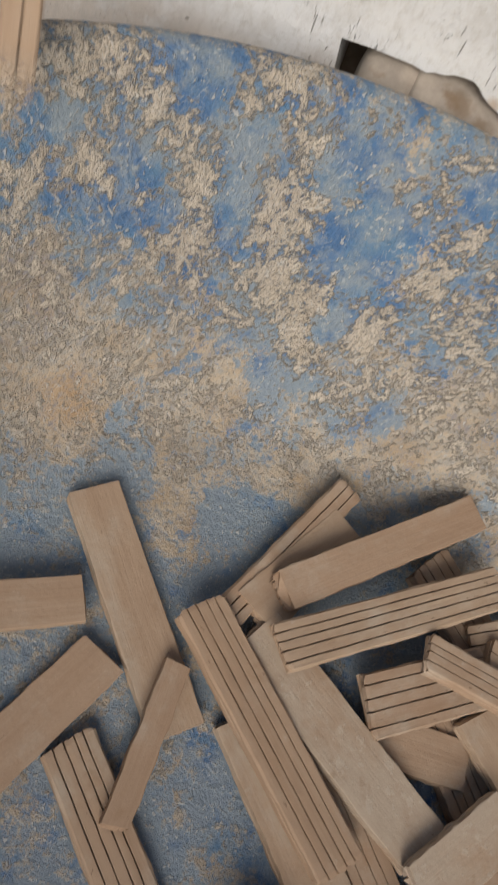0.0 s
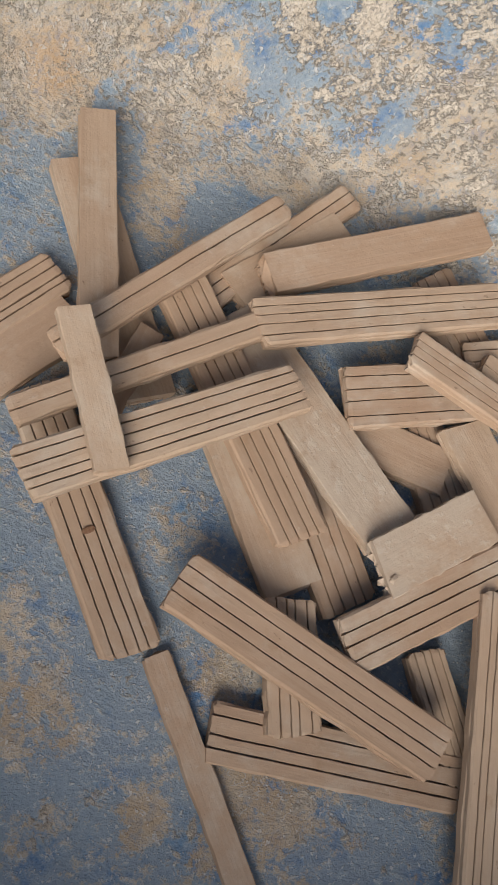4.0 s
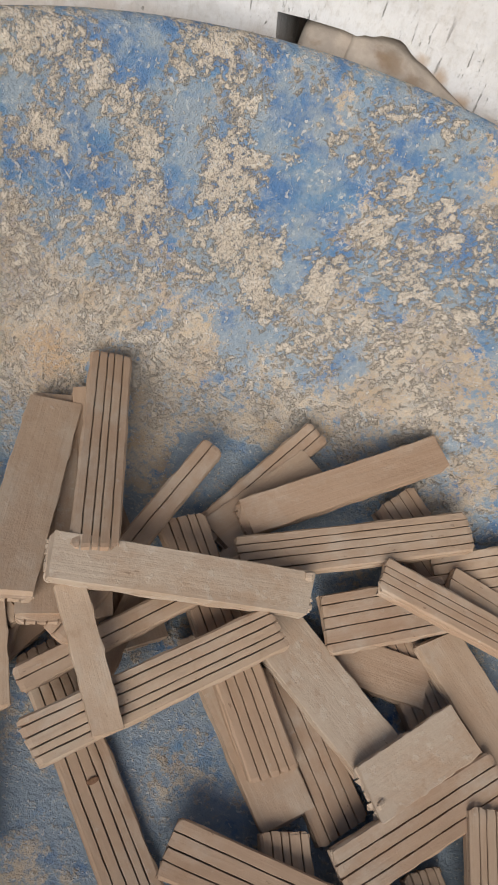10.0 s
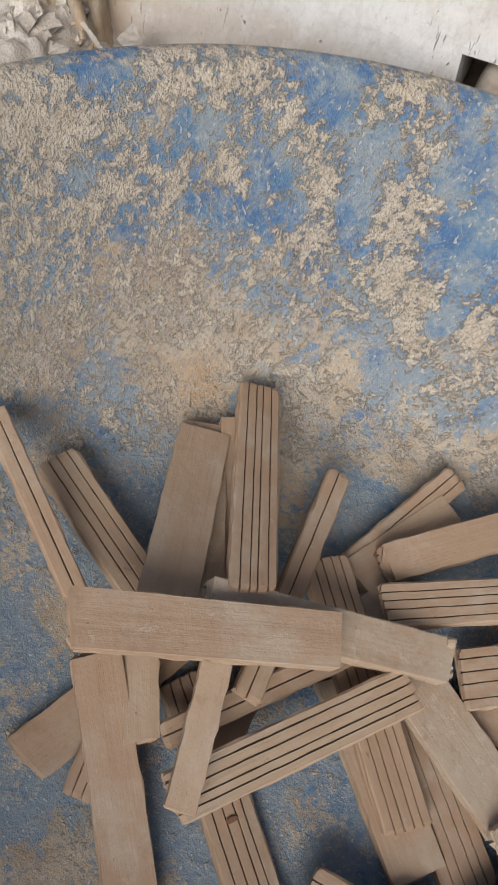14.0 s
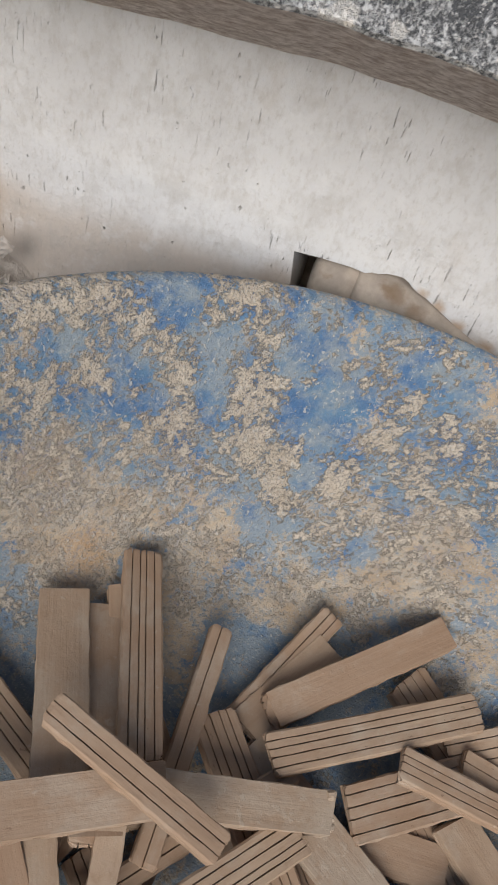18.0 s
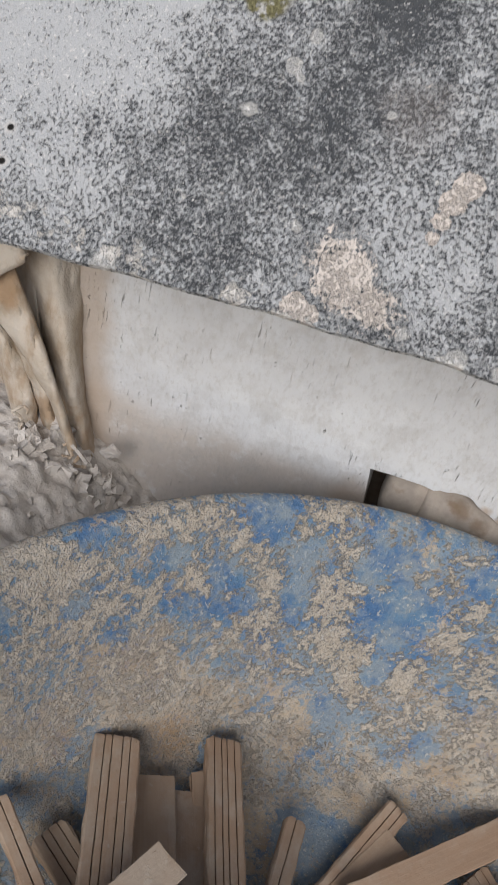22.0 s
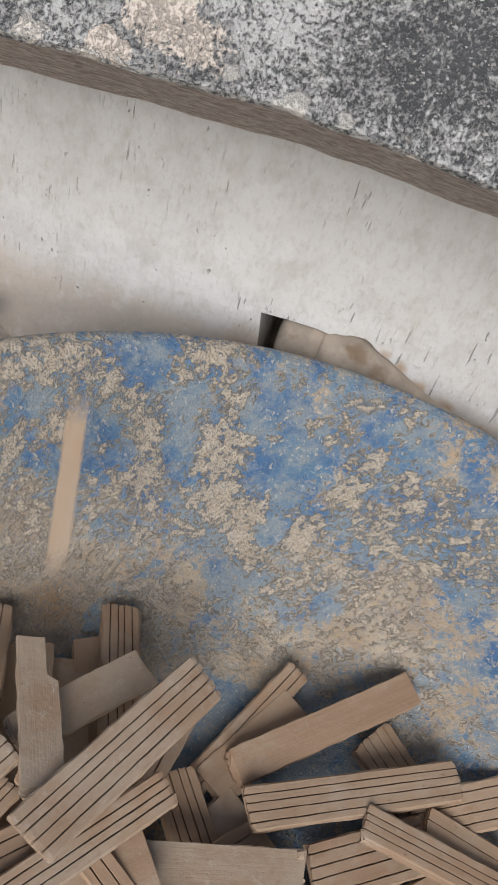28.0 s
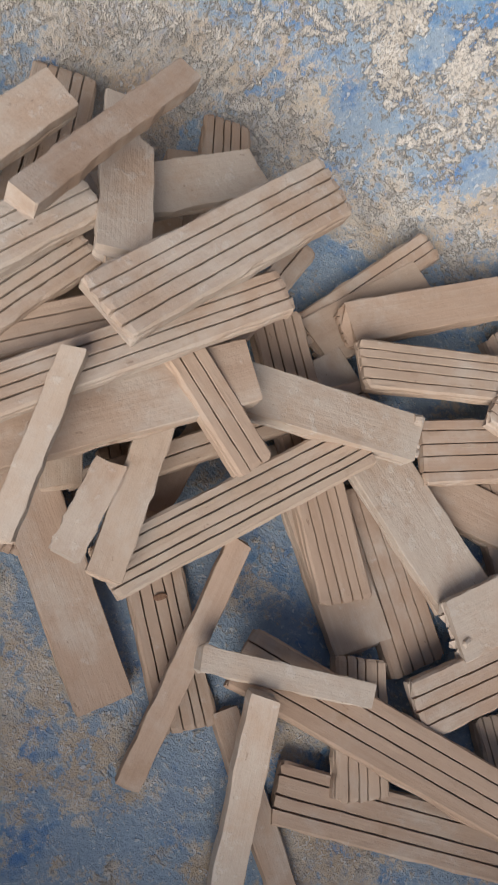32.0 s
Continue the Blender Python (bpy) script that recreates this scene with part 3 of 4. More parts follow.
def heap_at(u, w):
    x, y = -1.0 + 1.9 * u, 0.30 + 0.56 * w
    d = math.hypot(x - 0.2, y - 0.08)
    top = 0.350 - 0.75 * max(0.0, x + 0.385) - 0.25 * max(0.0, 0.60 - d)
    lump = 0.5 * abs(noise.noise((x * 13, y * 13, 2.0))) + 0.45 * abs(noise.noise((x * 37, y * 37, 5.0))) + 0.35 * noise.noise((x * 100, y * 100, 1.0))
    z = top + 0.008 + 0.030 * lump + 0.06 * max(0.0, -0.38 - x)
    if d < 0.60:
        z = min(z, 0.30 - (0.60 - d) * 1.6)
    return (x, y, max(z, 0.004))


v, f = grid(300, 110, heap_at)
tagged(mesh_object("rubble_heap", v, f, SAND, smooth=True), "heap of pale mortar rubble between tub and wall", "rubble", kind="stuff")


def chunk(x, y, z, r, seed, material=SAND, stretch=(1, 1, 1)):
    bm = bmesh.new()
    bmesh.ops.create_cube(bm, size=1.7 * r)
    bmesh.ops.subdivide_edges(bm, edges=bm.edges, cuts=2)
    for p in bm.verts:
        k = 1 + 0.55 * noise.noise(p.co * (1.1 / r) + Vector((seed * 3.7, seed, 0)))
        p.co = Vector((p.co.x * stretch[0], p.co.y * stretch[1], p.co.z * stretch[2])) * k
    me = bpy.data.meshes.new("mortar_lump")
    bm.to_mesh(me)
    bm.free()
    me.materials.append(material)
    ob = new("mortar_lump", me)
    ob.matrix_world = pose(x, y, z, seed * 41 % 180, seed * 67 % 180, seed * 97 % 360)
    return tagged(ob, "broken lump of grey mortar lying on the rubble", "mortar lump", "lumps on the rubble")


RUBBLE = random.Random(5)
LUMPS = [(RUBBLE.uniform(-0.42, -0.27), RUBBLE.uniform(0.60, 0.66), RUBBLE.uniform(0.355, 0.37), RUBBLE.uniform(0.004, 0.010)) for _ in range(22)] + [(-0.32, 0.645, 0.368, 0.009), (-0.352, 0.61, 0.366, 0.008), (-0.335, 0.62, 0.36, 0.010), (-0.40, 0.60, 0.36, 0.010), (-0.285, 0.65, 0.35, 0.008), (-0.37, 0.60, 0.36, 0.011)]
for _ in range(34):
    x, y = RUBBLE.uniform(-0.52, -0.14), RUBBLE.uniform(0.50, 0.68)
    if math.hypot(x - 0.2, y - 0.08) > 0.63:
        LUMPS.append((x, y, heap_at((x + 1.0) / 1.9, (y - 0.30) / 0.56)[2] + 0.002, RUBBLE.uniform(0.0015, 0.0055)))
for k, (x, y, z, r) in enumerate(LUMPS):
    chunk(x, y, heap_at((x + 1.0) / 1.9, (y - 0.30) / 0.56)[2] + 0.3 * r, r, k + 1, stretch=(1.5, 0.9, 0.7))
for at, size, turn in (((-0.312, 0.650, 0.368), (0.018, 0.005, 0.030), (20, 35, 10)), ((-0.388, 0.605, 0.352), (0.006, 0.005, 0.045), (20, 32, 0)), ((-0.342, 0.625, 0.368), (0.030, 0.004, 0.012), (35, 25, -15))):
    v, f = box(-0.5, 0.5, -0.5, 0.5, -0.5, 0.5)
    bm = bmesh.new()
    ps = [bm.verts.new((p[0] * size[0], p[1] * size[1], p[2] * size[2])) for p in v]
    for q in f:
        bm.faces.new([ps[i] for i in q])
    bmesh.ops.subdivide_edges(bm, edges=bm.edges, cuts=3, use_grid_fill=True)
    for p in bm.verts:
        p.co += 0.0022 * noise.noise_vector(p.co * 130)
    me = bpy.data.meshes.new("plaster_chip")
    bm.to_mesh(me)
    bm.free()
    me.materials.append(PLASTER)
    chip = tagged(new("plaster_chip", me), "angular white plaster chip lying among the rubble", "plaster chip")
    chip.matrix_world = pose(*at, *turn)

def tube(path, radii, n=28):
    vs, fs = [], []
    for k, (p, r) in enumerate(zip(path, radii)):
        p = Vector(p)
        d = (Vector(path[min(k + 1, len(path) - 1)]) - Vector(path[max(k - 1, 0)])).normalized()
        s = d.cross(Vector((0, 0, 1))).normalized()
        up = s.cross(d)
        vs += [p + r * (math.cos(a) * s + math.sin(a) * up) for a in (2 * math.pi * i / n for i in range(n))]
    for k in range(len(path) - 1):
        fs += [(k * n + i, k * n + (i + 1) % n, (k + 1) * n + (i + 1) % n, (k + 1) * n + i) for i in range(n)]
    fs += [tuple(range(n))[::-1], tuple((len(path) - 1) * n + i for i in range(n))]
    return vs, fs


# a stiff dusty cloth bunched up in the corner, in folds over one another


def fold(name, left, right, depth, bulge, seed, power=0.8, tuck=0.0, up=60, across=36):
    """A fold of cloth between two edges given as (x, z) lines, bulging towards the open side."""
    def at(u, w):
        k = w * (len(left) - 1)
        i = min(int(k), len(left) - 2)
        k -= i
        k = k * k * (3 - 2 * k) * 0.35 + k * 0.65
        ax, az = (left[i][c] + (left[i + 1][c] - left[i][c]) * k for c in (0, 1))
        bx, bz = (right[i][c] + (right[i + 1][c] - right[i][c]) * k for c in (0, 1))
        x, z = ax + (bx - ax) * u, az + (bz - az) * u
        arch = bulge * max(0.0, math.sin(math.pi * u)) ** power
        rag = 0.007 * noise.noise((x * 34, z * 12, seed)) + 0.004 * noise.noise((x * 90, z * 40, seed)) + 0.0015 * noise.noise((x * 260, z * 160, seed))
        d = WALL_Y - depth - arch + rag + tuck * u ** 3
        near = 0.67 - d
        return (x + 0.57 * near + 0.002 * noise.noise((w * 9, u, seed)), d, z + 0.66 * near)

    vs, fs = grid(across, up, at)
    mesh_object(name, vs, fs, SACK, sack, smooth=True).modifiers.new("cloth", "SOLIDIFY").thickness = 0.0025


sack = tagged(new("dusty_cloth"), "stiff tan cloth caked with cement dust, bunched beside the wall", "cloth")
fold("back_fold", [(-0.50, 0.72), (-0.458, 0.575), (-0.427, 0.487), (-0.383, 0.359), (-0.365, 0.30)], [(-0.385, 0.72), (-0.378, 0.586), (-0.371, 0.51), (-0.360, 0.426), (-0.330, 0.325)], 0.014, 0.026, 1, 1.0, 0.022)
fold("pocket", [(-0.56, 0.70), (-0.53, 0.50), (-0.47, 0.38), (-0.45, 0.28)], [(-0.45, 0.64), (-0.43, 0.50), (-0.39, 0.39), (-0.375, 0.29)], 0.026, -0.006, 2)
fold("front_fold", [(-0.56, 0.56), (-0.500, 0.48), (-0.468, 0.379), (-0.450, 0.300), (-0.444, 0.215)], [(-0.50, 0.53), (-0.452, 0.445), (-0.432, 0.38), (-0.424, 0.31), (-0.410, 0.215)], 0.046, 0.012, 3)
fold("inner_fold", [(-0.47, 0.48), (-0.44, 0.42), (-0.415, 0.35), (-0.40, 0.27)], [(-0.43, 0.47), (-0.405, 0.39), (-0.388, 0.33), (-0.365, 0.29)], 0.040, 0.012, 4)
fold("diagonal_fold", [(-0.56, 0.585), (-0.485, 0.497), (-0.445, 0.454), (-0.411, 0.405), (-0.381, 0.335)], [(-0.53, 0.67), (-0.475, 0.585), (-0.440, 0.51), (-0.410, 0.435), (-0.374, 0.345)], 0.064, 0.010, 5, 0.5)
fold("top_flap", [(-0.60, 0.50), (-0.52, 0.52), (-0.456, 0.585)], [(-0.60, 0.66), (-0.52, 0.64), (-0.452, 0.592)], 0.095, 0.006, 6)


def shred(x, y, z, r, seed):
    """A torn, curled scrap on the cloth."""
    path = [(x + r * math.cos(a + seed) * (1 + 0.3 * math.sin(3 * a)), y - 0.006 + 0.004 * math.sin(2 * a), z + 1.4 * r * math.sin(a + seed)) for a in (0.5 * i for i in range(10))]
    vs, fs = tube(path, [0.0022 + 0.0012 * abs(noise.noise((i * 0.9, seed, 0))) for i in range(10)], 6)
    mesh_object("torn_scrap", vs, fs, SACK, sack, "torn stiff scrap of the cloth")


for x, y, z, r, k in ((-0.425, 0.628, 0.400, 0.008, 0.3), (-0.421, 0.628, 0.375, 0.007, 2.1), (-0.362, 0.632, 0.362, 0.008, 4.0), (-0.415, 0.625, 0.345, 0.006, 5.2), (-0.345, 0.640, 0.345, 0.007, 1.1)):
    shred(x, y, z, r, k)

# the drain pipe in the recess


pipe = tagged(new("drain_pipe"), "dusty grey plastic drain pipe lying in the wall recess", "pipe")
v, f = tube([(0.029 + 0.012 * (1 - math.cos(a)) * 1.6, 0.726, 0.418) for a in (0.0, 0.5, 1.0, 1.57)] + [(0.06, 0.726, 0.418), (0.085, 0.726, 0.418)], [0.012, 0.026, 0.033, 0.036, 0.037, 0.037])
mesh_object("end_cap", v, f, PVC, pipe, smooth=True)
v, f = tube([(0.078, 0.726, 0.416), (0.081, 0.726, 0.416), (0.10, 0.726, 0.414), (0.13, 0.726, 0.410), (0.18, 0.726, 0.398), (0.26, 0.728, 0.375), (0.9, 0.75, 0.24)], [0.036, 0.0445, 0.044, 0.045, 0.044, 0.045, 0.045])
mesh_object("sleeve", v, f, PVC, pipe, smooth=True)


# ---- wood offcuts ----
def bar(name, L, y0, y1, z0, z1, seed, rough, skew, up, notch, W):
    """A sawn bar along x with chamfered, slightly uneven edges and rough ends."""
    c = 0.0018 if y0 < -W * 0.49 else 0.0003
    d = 0.0018 if y1 > W * 0.49 else 0.0003
    sec = [(y0, z0 + c * 0.3), (y0, z1 - c), (y0 + c, z1), ((y0 + y1) / 2, z1), (y1 - d, z1), (y1, z1 - d), (y1, z0 + d * 0.3), (y1 - d * 0.3, z0), (y0 + c * 0.3, z0)]
    m = len(sec)
    stops = [0.0, 0.004 / L] + [0.03 + 0.94 * i / 18 for i in range(19)] + [1 - 0.004 / L, 1.0]
    st = len(stops) - 1
    vs, fs = [], []
    for i, u in enumerate(stops):
        for j, (y, z) in enumerate(sec):
            x = (u - 0.5) * L
            end = -1 if i == 0 else 1 if i == st else 0
            if end:
                r = rough[0] if end < 0 else rough[1]
                # blunt, knocked-off corners
                side = max(0.0, abs(y) / W - 0.36) / 0.14
                x -= end * side ** 2 * 0.0075 * max(0.15, 0.45 + noise.noise((end * 3.1, 5.3 if y > 0 else 1.2, seed // 50 * 1.7)))
                x += skew[0 if end < 0 else 1] * y + r * (noise.noise((y * 210, z * 210, seed + end)) + 0.6 * noise.noise((y * 700, z * 700, seed)))
                y, z = y - (0.0003 if y > (y0 + y1) / 2 else -0.0003), z - (0.0008 if z == z1 else 0)
            elif i in (1, st - 1):
                x += skew[0 if i == 1 else 1] * y
            wear = 0.0018 * noise.noise((u * 9 + y * 40, 0.2, seed)) + 0.0009 * noise.noise((u * 45, y * 300, seed))
            if notch and u < 0.3 and y > W * 0.18:
                y = W * 0.18 + 0.1 * (y - W * 0.18)
            bow = 0.0012 * noise.noise((u * 1.7, 0.0, seed // 50 + 4.5))
            outer = (j in (0, 1) and y0 < -W * 0.49) or (j in (5, 6) and y1 > W * 0.49)
            kerf = 0.0005 * noise.noise((u * 22, y0 * 500 if j < 3 else y1 * 500, seed // 50 + 0.5))
            vs.append((x, y + (wear if outer else kerf if j in (0, 1, 2, 4, 5, 6) else 0), (z + (0.0006 * noise.noise((u * 30, j, seed)) if j in (1, 2, 4, 5) else 0) + bow) * (1 if up else -1)))
    for i in range(st):
        fs += [(i * m + j, (i + 1) * m + j, (i + 1) * m + (j + 1) % m, i * m + (j + 1) % m) for j in range(m)]
    fs += [tuple(range(m)), tuple(st * m + j for j in range(m))]
    return mesh_object(name, vs, fs, WOOD)


def board(style, L, W, T, seed):
    """A saw-kerfed board: ribs between the kerfs on top, or underneath when it lies plain side up."""
    rnd = random.Random(seed)
    up = style[0] in "gk"
    n = int(style[1]) if up else (4 if W > 0.035 else 2 if W > 0.026 else 0)
    kd = min(0.4 * T, 0.0055) if n else 0.0
    skew = (rnd.uniform(-0.14, 0.14), rnd.uniform(-0.14, 0.14))
    rough = (0.0016, 0.006 if style == "s" else 0.0016)
    tone = (rnd.random(), rnd.random(), 1.0 if style in "sd" or style == "w" else 0.95 if seed in (49, 50, 52, 53, 54, 99) else 0.75 if seed == 39 else 0.55 if 46 < seed < 60 else 0.5 * rnd.random(), 1)
    notch = 1.0 if style == "w" else 0.0
    ob = bar("wood_offcut", L, -W / 2, W / 2, -T / 2, T / 2 - kd, seed * 50, rough, skew, up, notch, W)
    ob.color = tone
    gap = W / (n + 1)
    cuts = [-W / 2 + gap * (k + 1 + rnd.uniform(-0.13, 0.13)) for k in range(n)]
    sides = [-W / 2] + cuts + [W / 2]
    for k in range(10 if style == "s" else 0):
        y, z, r = W * rnd.uniform(-0.46, 0.46), T * rnd.uniform(-0.35, 0.42), rnd.uniform(0.0015, 0.0038)
        v, f = tube([(L / 2 - 0.008, y, z), (L / 2 - 0.002, y + 0.001, z + 0.001), (L / 2 + r * rnd.uniform(-1.2, 0.25), y + rnd.uniform(-0.003, 0.003), z + rnd.uniform(-0.002, 0.002))], [r, r * 1.2, r * 0.45], 7)
        bit = mesh_object("splinter", [(p[0], p[1] + 0.0012 * noise.noise(p * 400), p[2] + 0.0012 * noise.noise(p * 370)) for p in v], f, WOOD, ob, "crushed splinter of the broken end")
        bit.color = tone
    for k in range(n + 1 if n else 0):
        a = sides[k] + (KERF if k else 0)
        z = sides[k + 1] - (KERF if k < n else 0)
        rib = bar("rib", L - 0.0006, a, z, T / 2 - kd - 0.0004, T / 2, seed * 50 + k + 1, rough, skew, up, notch, W)
        rib.parent, rib.color = ob, tone
    return ob


KERF = 0.0006


def board_label(style, W):
    if style == "k4":
        return "pale pine offcut with saw kerfs and a knot"
    if style[0] == "g":
        return "pale pine offcut with dark saw kerfs along it" if W > 0.034 else "narrow pine strip with a dark saw kerf"
    if style == "s":
        return "dusty pine offcut with a splintered broken end"
    if style == "w":
        return "grey dusty pine offcut with a notched side"
    return "dusty plain pine offcut with smooth upper face" if W > 0.034 else "narrow plain strip of dusty pine"


# style, length, width, thickness, then when and where it lies: seconds, place, turn
PIECES = [
    ('k4', 0.2238, 0.0457, 0.014, [(0, 0.0896, 0.0793, 0.1101, -0.66, 8.54, -44.47), (26.1, 0.0896, 0.0793, 0.1101, -0.66, 8.54, -44.47), (26.4, 0.0948, 0.0692, 0.1048, -1.38, 10.37, -49.31)]),
    ('p', 0.2245, 0.021, 0.014, [(0, 0.2623, -0.0672, 0.0704, -0.68, 8.32, -44.64)]),
    ('p', 0.2293, 0.0482, 0.014, [(0, 0.0215, 0.2778, 0.1373, -1.31, 9.5, -48.87)]),
    ('p', 0.138, 0.0227, 0.012, [(0, 0.0715, 0.1748, 0.1366, -6.79, 5.24, -92.57)]),
    ('p', 0.183, 0.0526, 0.014, [(0, 0.2068, 0.1621, 0.1066, -0.7, 8.54, -44.78)]),
    ('g4', 0.2468, 0.047, 0.014, [(0, 0.1666, 0.2141, 0.1356, -0.03, 9.98, -40.26), (4.0, 0.1666, 0.2141, 0.1356, -0.03, 9.98, -40.26), (4.4, 0.1648, 0.2164, 0.1372, -1.41, 13.04, -48.25), (26.1, 0.1648, 0.2164, 0.1372, -1.41, 13.04, -48.25), (26.4, 0.1607, 0.2138, 0.1356, -1.56, 13.31, -48.93)]),
    ('g4', 0.1584, 0.0537, 0.014, [(0, 0.269, 0.1662, 0.0958, -1.1, 8.49, -47.44)]),
    ('d', 0.2451, 0.0557, 0.014, [(0, 0.2337, 0.2325, 0.1255, 1.36, 7.99, -30.86)]),
    ('p', 0.1443, 0.0487, 0.014, [(0, 0.1621, 0.3707, 0.1447, -8.45, 1.83, -120.66)]),
    ('g2', 0.1974, 0.03, 0.014, [(0, 0.1436, 0.3827, 0.1471, -8.3, 3.1, -115.68)]),
    ('g4', 0.0998, 0.0578, 0.014, [(0, 0.3253, 0.4063, 0.1254, 0.71, 13.95, -35.29)]),
    ('p', 0.243, 0.0378, 0.018, [(0, 0.2306, 0.4108, 0.1636, 8.5, -1.26, 42.46)]),
    ('g4', 0.1166, 0.0517, 0.014, [(0, 0.4038, 0.3893, 0.1345, 8.09, -9.82, 26.93)]),
    ('g4', 0.258, 0.0431, 0.014, [(0, 0.2551, 0.3497, 0.1632, 8.3, 2.35, 35.75), (4.3, 0.2551, 0.3497, 0.1632, 8.3, 2.35, 35.75), (4.6, 0.2604, 0.349, 0.1625, 8.13, 4.83, 32.0), (26.1, 0.2604, 0.349, 0.1625, 8.13, 4.83, 32.0), (26.4, 0.2767, 0.3497, 0.1638, 7.83, 6.13, 28.59)]),
    ('g4', 0.1452, 0.0574, 0.014, [(0, 0.3099, 0.3043, 0.1322, 8.17, 3.03, 32.49)]),
    ('g1', 0.1109, 0.0311, 0.014, [(0, 0.4147, 0.3523, 0.1329, 4.64, 8.76, -7.17)]),
    ('g3', 0.202, 0.0354, 0.014, [(0, 0.3852, 0.3195, 0.1474, 5.18, 10.78, -2.83)]),
    ('g4', 0.0915, 0.049, 0.014, [(0, 0.3574, 0.2588, 0.097, -1.62, 8.41, -50.96)]),
    ('p', 0.1055, 0.0463, 0.014, [(0, 0.3163, 0.2558, 0.1053, 5.88, 3.83, 3.37)]),
    ('p', 0.1806, 0.0493, 0.014, [(0, 0.4287, 0.2452, 0.1088, -0.07, 8.04, -40.49)]),
    ('s', 0.1181, 0.0496, 0.014, [(0, 0.3652, 0.18, 0.1237, -8.57, 1.08, -131.02)]),
    ('g4', 0.1161, 0.0366, 0.014, [(0, 0.4325, 0.0586, 0.0692, -1.7, 8.07, -51.53)]),
    ('g3', 0.178, 0.0463, 0.014, [(0, 0.3819, 0.1312, 0.1131, 8.55, -1.58, 45.98)]),
    ('g4', 0.2492, 0.0409, 0.014, [(0, 0.4639, 0.0428, 0.0961, -5.13, 10.25, -76.83)]),
    ('g3', 0.2216, 0.0453, 0.014, [(0, 0.3529, -0.0056, 0.072, 6.62, 5.22, 10.64)]),
    ('g4', 0.1042, 0.0436, 0.014, [(0, 0.2864, 0.0406, 0.0978, -3.79, 7.69, -66.37)]),
    ('g3', 0.2511, 0.0473, 0.014, [(0, 0.2981, 0.0402, 0.1129, 4.44, 7.21, -8.73), (8.6, 0.2981, 0.0402, 0.1129, 4.44, 7.21, -8.73), (8.8, 0.2996, 0.038, 0.1118, 5.2, 3.83, -2.54)]),
    ('p', 0.2142, 0.0448, 0.014, [(0, -0.0315, 0.135, 0.1297, -8.28, 2.1, -115.21)]),
    ('g4', 0.2172, 0.04, 0.014, [(0, -0.1125, 0.2092, 0.1626, 171.99, -4.52, -150.97), (0.1, -0.1125, 0.2092, 0.1626, 171.99, -4.52, -150.97), (0.14, -0.0896, 0.212, 0.1901, 112.06, -4.02, -152.0), (0.18, -0.0573, 0.1789, 0.174, 41.44, 0.12, -128.33), (0.23, -0.0627, 0.1579, 0.1356, -8.29, 3.05, -114.83), (4.1, -0.0627, 0.1579, 0.1356, -8.29, 3.05, -114.83), (4.4, -0.0273, 0.1379, 0.1436, -6.01, 6.22, -84.72)]),
    ('g1', 0.2492, 0.0231, 0.014, [(0.0, -0.1992, 0.5044, 0.5683, 3.28, -33.71, 108.51), (0.1, -0.0768, 0.2649, 0.4059, 46.45, -14.7, 91.78), (0.2, 0.0143, 0.2021, 0.2767, 28.56, -0.22, 51.43), (0.35, 0.0942, 0.2044, 0.1662, 8.56, 0.07, 49.51), (10.38, 0.0942, 0.2044, 0.1662, 8.56, 0.07, 49.51), (10.6, 0.0991, 0.1885, 0.1552, 8.56, 0.49, 48.63)]),
    ('p', 0.2488, 0.0313, 0.014, [(0.95, -0.0747, 0.2682, 0.2835, -16.81, -14.91, -71.51), (1.05, -0.059, 0.2467, 0.2271, -16.69, -12.27, -71.21), (1.2, -0.0663, 0.2885, 0.2034, -3.93, 7.81, -67.44), (1.45, -0.0304, 0.2836, 0.1835, -4.34, 4.93, -70.58), (2.0, -0.0079, 0.2953, 0.1774, -4.25, 5.4, -69.89), (2.3, -0.0005, 0.292, 0.171, -3.6, 3.42, -64.94)]),
    ('g4', 0.2298, 0.0411, 0.014, [(1.9, -0.0385, 0.1939, 0.2958, -175.3, -7.17, 106.61), (2.0, 0.0294, 0.2055, 0.2731, 108.56, 0.02, 49.84), (2.1, 0.099, 0.1776, 0.2237, 7.42, 9.53, 19.7), (2.35, 0.1241, 0.148, 0.1755, 8.55, 0.58, 46.08), (10.38, 0.1241, 0.148, 0.1755, 8.55, 0.58, 46.08), (10.6, 0.1211, 0.1377, 0.1685, 8.56, -0.21, 47.79), (26.1, 0.1211, 0.1377, 0.1685, 8.56, -0.21, 47.79), (26.4, 0.1252, 0.1328, 0.166, 8.47, -2.12, 54.84)]),
    ('g1', 0.2463, 0.0253, 0.014, [(2.8, -0.0201, 0.2664, 0.2562, 8.5, 4.16, 58.88), (2.95, 0.0758, 0.2796, 0.1807, 7.81, -2.54, 62.55), (4.05, 0.0758, 0.2796, 0.1807, 7.81, -2.54, 62.55), (4.35, 0.0666, 0.2728, 0.1764, 8.0, 0.84, 71.2), (8.6, 0.0666, 0.2728, 0.1764, 8.0, 0.84, 71.2), (8.85, 0.0577, 0.2703, 0.1751, 8.04, -0.14, 75.37), (10.35, 0.0577, 0.2703, 0.1751, 8.04, -0.14, 75.37), (10.6, 0.0673, 0.2707, 0.1752, 7.74, -1.1, 90.05), (26.1, 0.0673, 0.2707, 0.1752, 7.74, -1.1, 90.05), (26.4, 0.06, 0.2539, 0.1753, 7.4, 0.17, 80.41)]),
